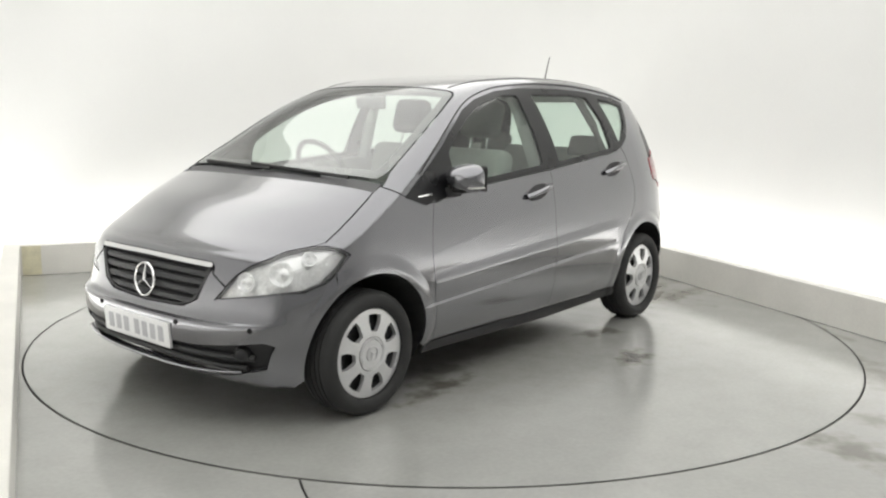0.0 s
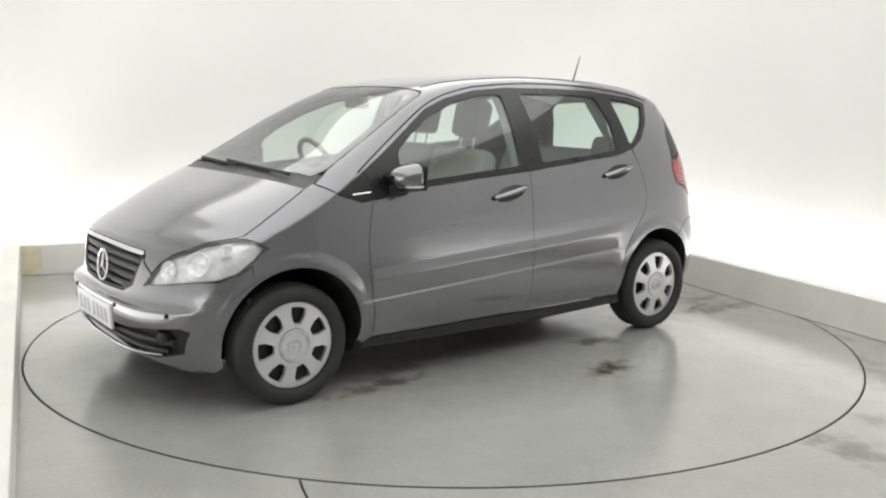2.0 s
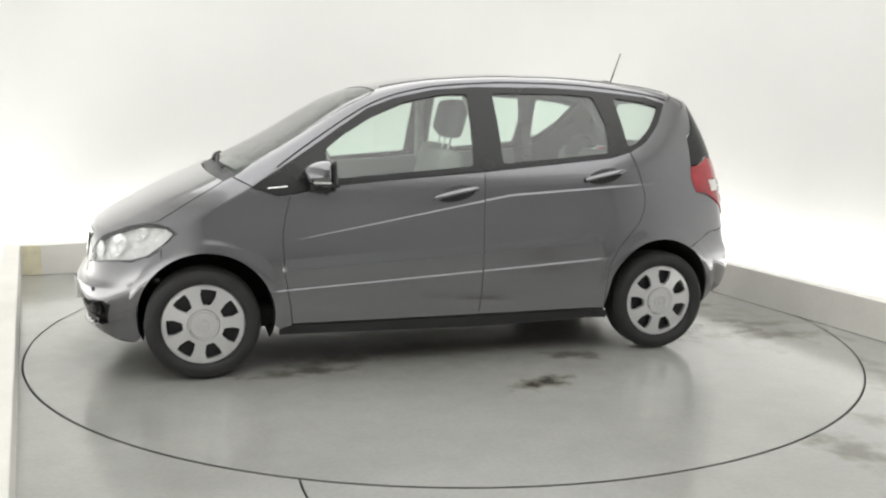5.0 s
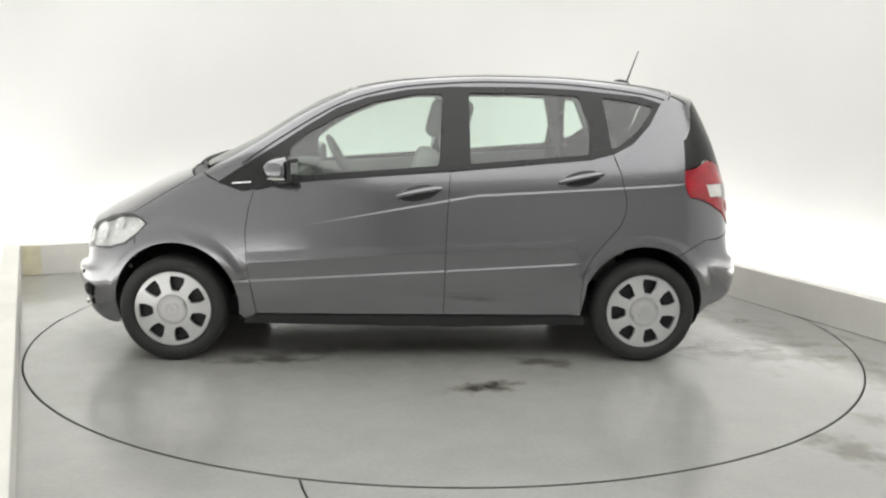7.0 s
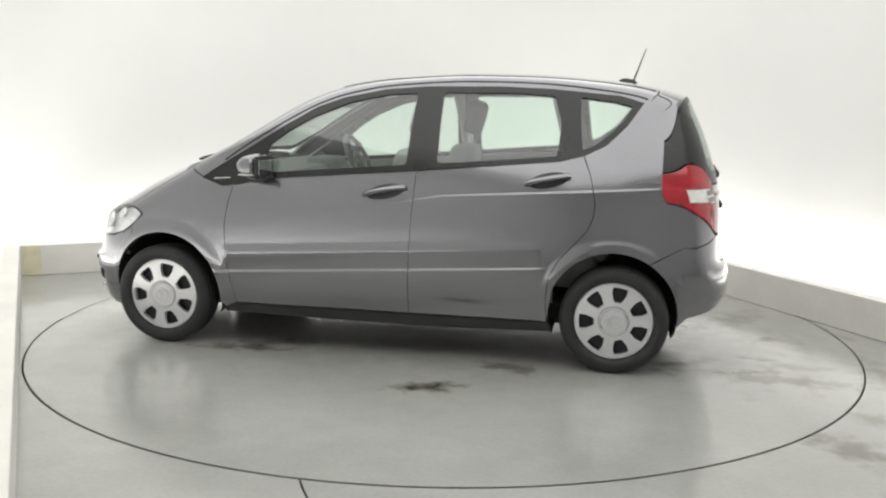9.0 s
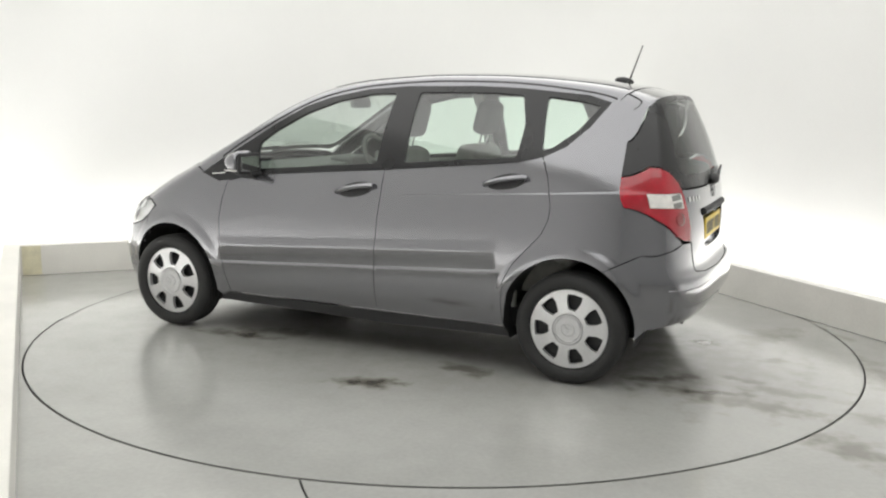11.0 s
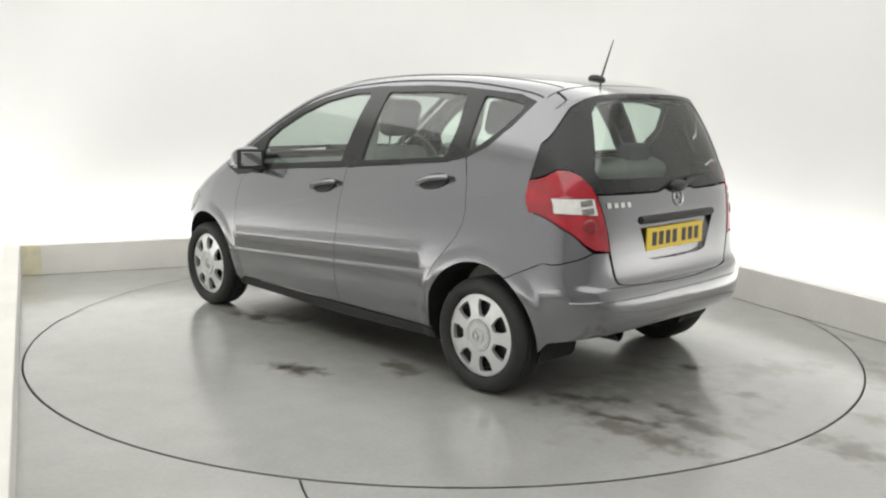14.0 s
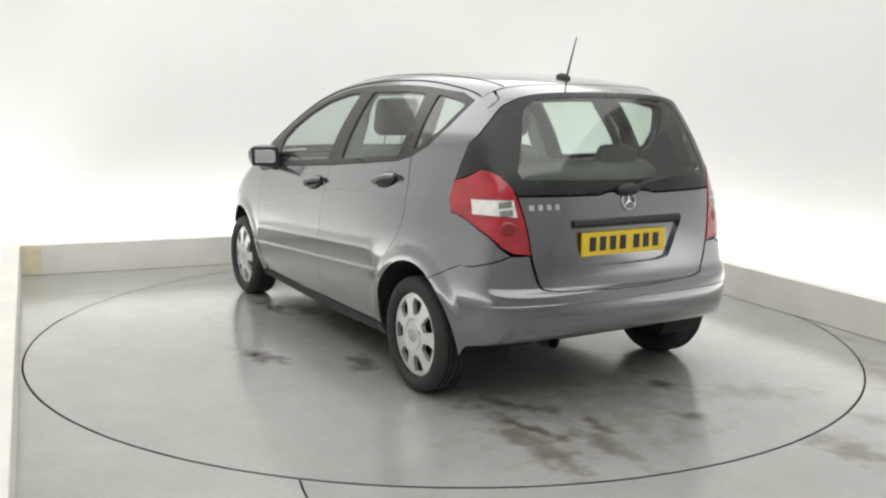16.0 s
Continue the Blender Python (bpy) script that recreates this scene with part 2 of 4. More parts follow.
def build_place():
    floor = part("floor", ring_sheet(RADIUS + 0.006, 12.0, 0.0), M_FLOOR)
    tagged(floor, "grey painted concrete floor with damp dirty stains", "floor", kind="structure")
    pit = bmesh.new()
    bmesh.ops.create_circle(pit, cap_ends=True, radius=RADIUS + 0.1, segments=96, matrix=Matrix.Translation((0, 0, -0.045)))
    tagged(part("floor_pit", pit, M_GAP), "dark gap below the turntable edge", "pit", kind="structure")
    crack = sheet([(x, y, 0.0015) for x, y in ((-0.537, -2.402), (-0.527, -2.406), (-0.504, -2.48), (-0.460, -2.60), (-0.468, -2.60), (-0.513, -2.48))],
                  (0, 0, 0.001))
    tagged(part("floor_crack", crack, M_GAP), "thin dark crack in the concrete floor", "crack", kind="structure")
    t = TROUGH
    # wall behind the troughs, with a rounded far corner
    path = [(-t, -DEEP)]
    for cx, cy, a0 in ((-t + 0.5, t - 0.5, 180), (WIDE + t - 0.9, t - 0.9, 90)):
        r = 0.5 if a0 == 180 else 0.9
        for k in range(13):
            a = radians(a0 - 90 * k / 12)
            path.append((cx + r * math.cos(a), cy + r * math.sin(a)))
    path.append((WIDE + t, -DEEP))
    bm = bmesh.new()
    cols = []
    for i, (x, y) in enumerate(path):
        d = Vector(path[min(i + 1, len(path) - 1)]) - Vector(path[max(i - 1, 0)])
        o = Vector((-d.y, d.x)).normalized() * 0.12
        cols.append([bm.verts.new((x, y, 0)), bm.verts.new((x, y, HIGH)), bm.verts.new((x + o.x, y + o.y, HIGH)), bm.verts.new((x + o.x, y + o.y, 0))])
    for c0, c1 in zip(cols, cols[1:]):
        for k in range(4):
            bm.faces.new((c0[k], c0[(k + 1) % 4], c1[(k + 1) % 4], c1[k]))
    bm.faces.new(cols[0])
    bm.faces.new(cols[-1])
    wall = part("wall_booth", bm, M_WALL, smooth=True)
    wall.matrix_world = BOOTH
    tagged(wall, "seamless white painted studio wall with rounded corners", "wall", kind="structure")
    ceil = part("ceiling", box((-t - 0.12, -DEEP, HIGH), (WIDE + t + 0.12, t + 0.12, HIGH + 0.1)), M_CEIL)
    ceil.matrix_world = BOOTH
    tagged(ceil, "white painted booth ceiling", "ceiling", kind="structure")
    for name, lo, hi in (("plinth_back", (-0.12, 0, 0), (WIDE + 0.12, 0.12, 0.243)), ("plinth_left", (-0.12, -6.8, 0), (0, -0.002, 0.243)),
                         ("plinth_right", (WIDE, -6.8, 0), (WIDE + 0.12, -0.002, 0.243))):
        pl = part(name, box(lo, hi, bevel=0.006), M_PLINTH)
        pl.matrix_world = BOOTH @ pose(0, 0, 0, 0, 0, 1.5) if name == "plinth_left" else BOOTH
        tagged(pl, "low off-white painted plinth along the studio wall", "plinth", kind="structure")
    patch = part("plinth_patch", box((0.012, -0.003, 0.004), (0.15, -0.0005, 0.238)), M_PATCH)
    patch.matrix_world = BOOTH
    tagged(patch, "yellowed filler patch at the plinth's corner", "patch", kind="structure")
    # unseen wall added behind the camera; its grey sets the car's reflections
    front = part("wall_south", box((-t - 0.12, -DEEP - 0.12, 0), (WIDE + t + 0.12, -DEEP - 0.002, HIGH + 0.1)), M_GREYWALL)
    front.matrix_world = BOOTH
    tagged(front, "unseen plain grey wall added behind the camera to close the booth", "wall", kind="structure")


def build_turntable():
    tt = thing("turntable", Matrix(), "round grey painted turntable flush with the floor", "turntable")
    bm = bmesh.new()
    top = [bm.verts.new((RADIUS * math.cos(k * math.tau / 192), RADIUS * math.sin(k * math.tau / 192), 0.0)) for k in range(192)]
    low = [bm.verts.new((v.co.x, v.co.y, -0.04)) for v in top]
    bm.faces.new(top)
    for k in range(192):
        j = (k + 1) % 192
        bm.faces.new((top[k], low[k], low[j], top[j]))
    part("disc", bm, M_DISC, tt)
    bm = bmesh.new()
    a = [bm.verts.new(((RADIUS + 0.002) * math.cos(k * math.tau / 192), (RADIUS + 0.002) * math.sin(k * math.tau / 192), 0.002)) for k in range(192)]
    c = [bm.verts.new((v.co.x * (1 - 0.007 / RADIUS), v.co.y * (1 - 0.007 / RADIUS), 0.002)) for v in a]
    for k in range(192):
        j = (k + 1) % 192
        bm.faces.new((a[k], a[j], c[j], c[k]))
    part("rim", bm, M_GAP, tt, "thin dark rubber edge")
    return tt


build_place()
turntable = build_turntable()

from functools import lru_cache

# ---- the car's body surface: x forward, y to its left, z up, origin on the ground between the axles ----
# centre line of the body from the front bumper's lip over the roof to the rear bumper's lip
CX = [1.80, 1.88, 1.928, 1.934, 1.886, 1.855, 1.80, 1.674, 1.497, 1.32, 1.20, 0.90, 0.587, 0.379, 0.171,
      -0.073, -0.45, -0.80, -1.13, -1.40, -1.60, -1.655, -1.755, -1.82, -1.84, -1.845, -1.89, -1.905, -1.86, -1.75]
CZ = [0.19, 0.24, 0.36, 0.46, 0.50, 0.71, 0.77, 0.838, 0.930, 1.005, 1.058, 1.20, 1.392, 1.484, 1.533,
      1.561, 1.582, 1.578, 1.556, 1.524, 1.475, 1.44, 1.22, 1.0, 0.83, 0.60, 0.55, 0.44, 0.35, 0.325]
# its edge against the side, and how square the curve between them is
EX = [1.62, 1.635, 1.64, 1.63, 1.60, 1.51, 1.40, 1.31, 1.21, 1.12, 1.03, 0.80, 0.52, 0.33, 0.13,
      -0.08, -0.45, -0.80, -1.10, -1.36, -1.49, -1.50, -1.50, -1.495, -1.57, -1.64, -1.67, -1.68, -1.675, -1.66]
EZ = [0.18, 0.215, 0.36, 0.46, 0.52, 0.64, 0.745, 0.80, 0.86, 0.915, 0.975, 1.145, 1.325, 1.42, 1.475,
      1.505, 1.525, 1.52, 1.495, 1.455, 1.40, 1.36, 1.20, 1.0, 0.83, 0.65, 0.55, 0.44, 0.34, 0.312]
SQ = [3.1, 3.1, 3.1, 3.1, 2.9, 2.7, 2.5, 2.4, 2.5, 2.7, 2.8, 3.0, 3.0, 3.0, 3.0,
      3.0, 3.0, 3.0, 3.0, 3.0, 3.0, 3.0, 3.2, 3.5, 3.6, 3.7, 3.7, 3.7, 3.7, 3.7]
LAST = len(CX) - 1


def glide(row, s):
    """Value of a row of keys at s, by a smooth curve through them."""
    s = min(max(s, 0.0), LAST - 1e-6)
    i = int(s)
    f = s - i
    b, c = row[i], row[i + 1]
    a = row[i - 1] if i else 2 * b - c
    d = row[i + 2] if i + 2 <= LAST else 2 * c - b
    t0, t1 = (c - a) / 2, (d - b) / 2
    if (c - b) * (b - a) <= 0:
        t0 = 0.0
    if (d - c) * (c - b) <= 0:
        t1 = 0.0
    lim = 3 * abs(c - b)
    t0, t1 = max(-lim, min(lim, t0)), max(-lim, min(lim, t1))
    return b + f * (t0 + f * (3 * (c - b) - 2 * t0 - t1 + f * (2 * (b - c) + t0 + t1)))


WX = [1.70, 1.58, 1.45, 1.28, 1.0, 0.5, -0.9, -1.28, -1.5, -1.65, -1.75]
WY = [0.755, 0.805, 0.84, 0.866, 0.876, 0.882, 0.882, 0.868, 0.838, 0.795, 0.75]
HUB = 1.284
ARCHES = ((1.267, 0.314, 0.338), (-1.271, 0.311, 0.339))


def line(xs, ys, x):
    """Piecewise smooth interpolation over falling xs."""
    if x >= xs[0]:
        return ys[0]
    for i in range(len(xs) - 1):
        if x >= xs[i + 1]:
            f = (xs[i] - x) / (xs[i] - xs[i + 1])
            h = xs[i] - xs[i + 1]
            m0 = (ys[i + 1] - ys[i - 1]) / (xs[i - 1] - xs[i + 1]) if i else (ys[1] - ys[0]) / h
            m1 = (ys[i + 2] - ys[i]) / (xs[i] - xs[i + 2]) if i + 2 < len(xs) else (ys[i + 1] - ys[i]) / h
            a, b = ys[i], ys[i + 1]
            return a + f * (m0 * h + f * (3 * (b - a) - 2 * m0 * h - m1 * h + f * (2 * (a - b) + (m0 + m1) * h)))
    return ys[-1]


def step(a, b, v):
    f = min(max((v - a) / (b - a), 0.0), 1.0)
    return f * f * (3 - 2 * f)


def crease(x):
    return 0.70 + (0.865 - x) * 0.178 if x > -0.35 else 0.916 + (-0.35 - x) * 0.06


def moulding(x):
    return 0.452 + (0.838 - x) * 0.0595


def side_y(x, z, detail=True):
    """Half width of the body at x and height z."""
    y = line(WX, WY, x)
    if z < 0.55:
        y -= 0.07 * ((0.55 - z) / 0.35) ** 2
    else:
        d = min(z, 1.05) - 0.55
        y -= 0.31 * d * d
        if z > 1.05:
            y -= (z - 1.05) * 0.31 + 0.55 * (z - 1.05) ** 2
    if detail:
        d = crease(x) - z
        if -1.6 < x < 1.0 and d > -0.006:
            fade = step(1.0, 0.7, x) * step(-1.62, -1.3, x)
            y += 0.0026 * fade * step(-0.006, 0.006, d) * math.exp(-max(d, 0) / 0.09)
        zm = moulding(x)
        y += 0.008 * step(zm + 0.007, zm - 0.007, z) * step(1.0, 0.86, x) * step(-0.95, -0.85, x) * step(0.26, 0.36, z)
        up_m = (z - zm) / 0.10
        if 0 < up_m < 1.6:
            y += 0.010 * (up_m if up_m < 1 else step(1.6, 1.0, up_m)) * step(0.90, 0.86, x) * step(-0.895, -0.88, x)
        y += 0.022 * step(0.78, 0.52, z) * step(-1.25, -1.5, x)
        for ax, az, ar in ARCHES:
            r = math.hypot(x - ax, z - az)
            y += 0.011 * step(ar + 0.085, ar + 0.022, r)
    return y


@lru_cache(maxsize=None)
def rib(s):
    """What holds for the whole cross curve at s: middle, edge, squareness, half width, and the slope at which it meets the side."""
    cx, cz, ex, ez, n = glide(CX, s), glide(CZ, s), glide(EX, s), glide(EZ, s), glide(SQ, s)
    dx = (side_y(ex + 0.01, ez, False) - side_y(ex - 0.01, ez, False)) / 0.02
    dz = (side_y(ex, ez + 0.01, False) - side_y(ex, ez - 0.01, False)) / 0.02
    lean = min(max(dx * (cx - ex) + dz * (cz - ez), -0.14), 0.02)
    return cx, cz, ex, ez, n, side_y(ex, ez), lean


def over(s, q):
    """Point of the strip over the car: s along the keys, q from -1 (right edge) through the middle to 1 (left edge)."""
    cx, cz, ex, ez, n, ye, lean = rib(s)
    phi = min(abs(q), 1.0) * math.pi / 2
    w = 1 - max(math.cos(phi), 0.0) ** (2 / n)
    y = (ye + lean * (1 - w)) * max(math.sin(phi), 0.0) ** (2 / n)
    return (cx + (ex - cx) * w, math.copysign(y, q), cz + (ez - cz) * w)


def at_y(s, y):
    """q on the strip at s, a given distance y from the middle."""
    if abs(y) >= rib(s)[5]:
        return math.copysign(1.0, y)
    lo, hi = 0.0, 1.0
    for _ in range(26):
        mid = (lo + hi) / 2
        if over(s, mid)[1] < abs(y):
            lo = mid
        else:
            hi = mid
    return math.copysign(lo, y) if y else 0.0


# ---- panels cut from the body surface ----
from mathutils.geometry import delaunay_2d_cdt


def soft_corners(loop, radius=0.022):
    """Cuts a closed loop's corners with short arcs of one size."""
    out = []
    for i, b in enumerate(loop):
        a, c = Vector(loop[i - 1]), Vector(loop[(i + 1) % len(loop)])
        b = Vector(b)
        p = b + (a - b).normalized() * min(radius, (a - b).length * 0.4)
        q = b + (c - b).normalized() * min(radius, (c - b).length * 0.4)
        for k in range(5):
            f = k / 4
            v = p * (1 - f) ** 2 + b * 2 * f * (1 - f) + q * f * f
            out.append((v.x, v.y))
    return out


def rounded(loop, share=0.12):
    """Rounds a closed loop's corners."""
    for f in (share, 0.25):
        out = []
        for i, a in enumerate(loop):
            c = loop[(i + 1) % len(loop)]
            out.append((a[0] * (1 - f) + c[0] * f, a[1] * (1 - f) + c[1] * f))
            out.append((a[0] * f + c[0] * (1 - f), a[1] * f + c[1] * (1 - f)))
        loop = out if f == share else loop
    return loop


def inside(u, v, loops):
    hit = False
    for loop in loops:
        j = len(loop) - 1
        for i in range(len(loop)):
            (xi, yi), (xj, yj) = loop[i], loop[j]
            if (yi > v) != (yj > v) and u < (xj - xi) * (v - yi) / (yj - yi) + xi:
                hit = not hit
            j = i
    return hit


def dense(loop, place, gap):
    out = []
    for i, a in enumerate(loop):
        c = loop[(i + 1) % len(loop)]
        d = (Vector(place(*a)) - Vector(place(*c))).length
        k = max(1, math.ceil(d / gap))
        for j in range(k):
            out.append((a[0] + (c[0] - a[0]) * j / k, a[1] + (c[1] - a[1]) * j / k))
    return out


def on_edge(u, v, place):
    """Whether a point of a panel's outline lies where strip and side join without a gap."""
    if place is over:
        return abs(v) > 0.995
    return any((u - x) ** 2 + (v - z) ** 2 < 9e-6 for x, z in RIM)


RIM = [(glide(EX, 0.02 * i), glide(EZ, 0.02 * i)) for i in range(50 * LAST + 1)]


def skin(name, loops, place, us, vs, material, parent, label="", thick=0.012, sink=0.0, inset=0.0016, gap=0.03, flip_y=False, extra=()):
    """A panel of the body surface, cut out by loops (the first its outline, the others holes) in the surface's own two
    numbers; its edges turn inwards by thick. sink lowers it below the surface."""
    eps_u, eps_v = 1e-3, 1e-3

    def normal(u, v):
        pu = Vector(place(u + eps_u, v)) - Vector(place(u - eps_u, v))
        pv = Vector(place(u, v + eps_v)) - Vector(place(u, v - eps_v))
        n = pu.cross(pv)
        if n.length < 1e-12:
            n = Vector(place(u, v)) - Vector((0, 0, 0.7))
        n.normalize()
        return n if n.dot(Vector(place(u, v)) - Vector((0, 0, 0.75))) > 0 else -n

    loops = [dense(lp, place, gap) for lp in loops]
    if inset:
        moved = []
        for i, lp in enumerate(loops):
            area = sum(lp[k - 1][0] * lp[k][1] - lp[k][0] * lp[k - 1][1] for k in range(len(lp)))
            turn = (1 if area > 0 else -1) * (1 if i == 0 else -1)
            out = []
            for k, (u, v) in enumerate(lp):
                du = (Vector(place(u + 0.01, v)) - Vector(place(u - 0.01, v))).length / 0.02
                dv = (Vector(place(u, v + 0.01)) - Vector(place(u, v - 0.01))).length / 0.02
                (u0, v0), (u1, v1) = lp[k - 1], lp[(k + 1) % len(lp)]
                tu, tv = (u1 - u0) * du, (v1 - v0) * dv
                length = math.hypot(tu, tv) or 1.0
                if on_edge(u, v, place):
                    out.append((u, v))
                    continue
                out.append((u - turn * tv / length * inset / max(du, 1e-3), v + turn * tu / length * inset / max(dv, 1e-3)))
            moved.append(out)
        loops = moved
    pts, edges = [], []
    for lp in loops:
        base = len(pts)
        pts += [Vector(q) for q in lp]
        edges += [(base + i, base + (i + 1) % len(lp)) for i in range(len(lp))]
    ring = list(pts)
    lo_u, hi_u = min(q[0] for q in loops[0]), max(q[0] for q in loops[0])
    lo_v, hi_v = min(q[1] for q in loops[0]), max(q[1] for q in loops[0])
    edge3 = np.array([place(*q) for q in ring])
    for u in us:
        if lo_u < u < hi_u:
            for v in vs:
                if lo_v < v < hi_v and (not extra or far_from_lines(u, v)) and inside(u, v, loops):
                    q = np.array(place(u, v))
                    if ((edge3 - q) ** 2).sum(1).min() > (gap * 0.45) ** 2:
                        pts.append(Vector((u, v)))
    for u, v in extra:
        if inside(u, v, loops):
            if ((edge3 - np.array(place(u, v))) ** 2).sum(1).min() > 0.007 ** 2:
                pts.append(Vector((u, v)))
    vv, _, ff, *_ = delaunay_2d_cdt(pts, edges, [], 0, 1e-7)
    sgn = -1 if flip_y else 1
    co, nor = [], []
    for q in vv:
        n = normal(q[0], q[1])
        c = Vector(place(q[0], q[1])) - n * sink
        co.append((c.x, c.y * sgn, c.z))
        nor.append(Vector((n.x, n.y * sgn, n.z)))
    faces = []
    for f in ff:
        u = sum(vv[i][0] for i in f) / len(f)
        v = sum(vv[i][1] for i in f) / len(f)
        if inside(u, v, loops):
            a, c, d = (Vector(co[i]) for i in f[:3])
            up_n = (c - a).cross(d - a)
            faces.append(tuple(f) if up_n.dot(nor[f[0]]) > 0 else tuple(f)[::-1])
    count = {}
    for f in faces:
        for i in range(len(f)):
            count.setdefault(frozenset((f[i], f[(i + 1) % len(f)])), []).append((f[i], f[(i + 1) % len(f)]))
    rim = [v[0] for v in count.values() if len(v) == 1]
    if thick:
        side_a, side_b = {}, {}
        for a, c in rim:
            for i in (a, c):
                if i not in side_a:
                    side_a[i] = len(co)
                    co.append(co[i])
                    nor.append(None)
                    side_b[i] = len(co)
                    co.append(tuple(Vector(co[i]) - nor[i] * thick))
                    nor.append(None)
            faces.append((side_a[c], side_a[a], side_b[a], side_b[c]))
    me = bpy.data.meshes.new(name)
    me.from_pydata(co, [], faces)
    me.shade_smooth()
    own = [v.normal.copy() for v in me.vertices]
    me.normals_split_custom_set_from_vertices([tuple(n) if n is not None else tuple(own[i]) for i, n in enumerate(nor)])
    return link(name, me, material, parent, label)


US_SIDE = [1.72 - 0.03 * i for i in range(118)]
VS_SIDE = [0.17 + 0.022 * i for i in range(64)]
US_OVER = [0.2 * i for i in range(int(LAST / 0.2) + 1)]
VS_OVER = [math.copysign(1 - (1 - abs(k) / 28) ** 1.25, k) for k in range(-28, 29)]


# closer rows of points along the pressed lines and arch lips
LINES = [(x, crease(x) + d) for x in [1.0 - 0.014 * i for i in range(188)] for d in (0.022, 0.007, 0.0, -0.007, -0.022)]
LINES += [(x, moulding(x) + d) for x in [1.0 - 0.014 * i for i in range(140)] for d in (0.018, 0.008, 0.0, -0.008, -0.018)]
LINES += [(x, moulding(x) + d) for x in [0.90 - 0.02 * i for i in range(91)] for d in (0.045, 0.075, 0.097, 0.103, 0.115, 0.13, 0.145, 0.16)]
LINES += [(ax + (ar + d) * math.cos(radians(a)), az + (ar + d) * math.sin(radians(a))) for ax, az, ar in ARCHES for a in range(-20, 202, 3)
          for d in (0.012, 0.025, 0.04, 0.055, 0.07, 0.085)]


def far_from_lines(u, v):
    if abs(v - crease(u)) < 0.026 and -1.64 < u < 1.01:
        return False
    if -0.022 < v - moulding(u) < 0.165 and -0.96 < u < 1.01:
        return False
    return all(not ar < math.hypot(u - ax, v - az) < ar + 0.09 for ax, az, ar in ARCHES)


def on_side(x, z):
    return (x, side_y(x, z), z)


def side_panel(name, loops, material, parent, label="", right=False, **more):
    return skin(name, loops, on_side, US_SIDE, VS_SIDE, material, parent, label, flip_y=right, extra=LINES, **more)


def qs(points):
    """(s, y) pairs to (s, q)."""
    return [(s, at_y(s, y)) for s, y in points]


def both(half):
    """A half outline, from the middle out and back to the middle, closed by its mirror image."""
    a = fine_s(half)
    return a + [(s, -q) for s, q in reversed(a) if abs(q) > 1e-6]


def fine_s(points):
    """Outline in (s, y) with enough steps to follow the surface, as (s, q)."""
    out = []
    for (s0, y0), (s1, y1) in zip(points, points[1:]):
        k = max(1, math.ceil(max(abs(s1 - s0) / 0.15, abs(min(y1, 0.9) - min(y0, 0.9)) / 0.05)))
        q0, q1 = at_y(s0, y0), at_y(s1, y1)
        for j in range(k):
            f = j / k
            s = s0 + (s1 - s0) * f
            q = q0 + (q1 - q0) * f if max(y0, y1) > 2 else at_y(s, y0 + (y1 - y0) * f)
            out.append((s, q))
    return out + [(points[-1][0], at_y(*points[-1]))]


def strip_panel(name, loops, material, parent, label="", **more):
    return skin(name, loops, over, US_OVER, VS_OVER, material, parent, label, **more)


def edge(s0, s1, steps=0):
    """The edge between strip and side, as (x, z)."""
    k = max(2, int(abs(s1 - s0) / 0.12))
    return [(glide(EX, s0 + (s1 - s0) * j / k), glide(EZ, s0 + (s1 - s0) * j / k)) for j in range(k + 1)]


def arc(which, a0, a1, more=0.0):
    ax, az, ar = ARCHES[which]
    return [(ax + (ar + more) * math.cos(radians(a0 + (a1 - a0) * j / 24)), az + (ar + more) * math.sin(radians(a0 + (a1 - a0) * j / 24))) for j in range(25)]


EDGE = 9.0      # a y beyond the edge: the outline runs along it


def normal_over(s, y):
    q = at_y(s, y)
    a = Vector(over(s + 0.02, q)) - Vector(over(s - 0.02, q))
    c = Vector(over(s, q + 0.01)) - Vector(over(s, q - 0.01))
    n = a.cross(c).normalized()
    return n if n.dot(Vector(over(s, q)) - Vector((0, 0, 0.75))) > 0 else -n


def frame_on(s, y, out=0.0):
    """A pose on the strip: x outwards, y to the car's left, z up along the surface."""
    n = normal_over(s, y)
    left = (Vector((0, 1, 0)) - n * n.y).normalized()
    up_v = n.cross(left)
    if up_v.z < 0:
        up_v = -up_v
    p0 = Vector(over(s, at_y(s, y))) + n * out
    m = Matrix((n, left, up_v)).transposed().to_4x4()
    return Matrix.Translation(p0) @ m


# outlines on the side, as (x, z)
WINDOW_LINE = [(1.03, 0.972), (0.90, 0.928), (0.82, 0.935), (0.66, 0.975), (0.2, 1.012), (-0.21, 1.045), (-0.97, 1.113),
               (-1.10, 1.143), (-1.205, 1.197), (-1.308, 1.298), (-1.39, 1.420), (-1.27, 1.455), (-0.90, 1.488), (-0.64, 1.498),
               (-0.21, 1.494), (0.03, 1.474), (0.25, 1.428), (0.405, 1.372), (0.575, 1.268), (0.715, 1.175)]
PANE_FRONT = [(0.655, 1.008), (-0.145, 1.072), (-0.165, 1.455), (-0.02, 1.452), (0.21, 1.405), (0.40, 1.328), (0.55, 1.240), (0.65, 1.162)]
PANE_REAR = [(-0.315, 1.083), (-0.955, 1.138), (-0.968, 1.300), (-0.925, 1.452), (-0.73, 1.464), (-0.31, 1.462)]
PANE_QUARTER = [(-1.085, 1.172), (-1.135, 1.188), (-1.252, 1.279), (-1.342, 1.400), (-1.24, 1.425), (-1.055, 1.448)]


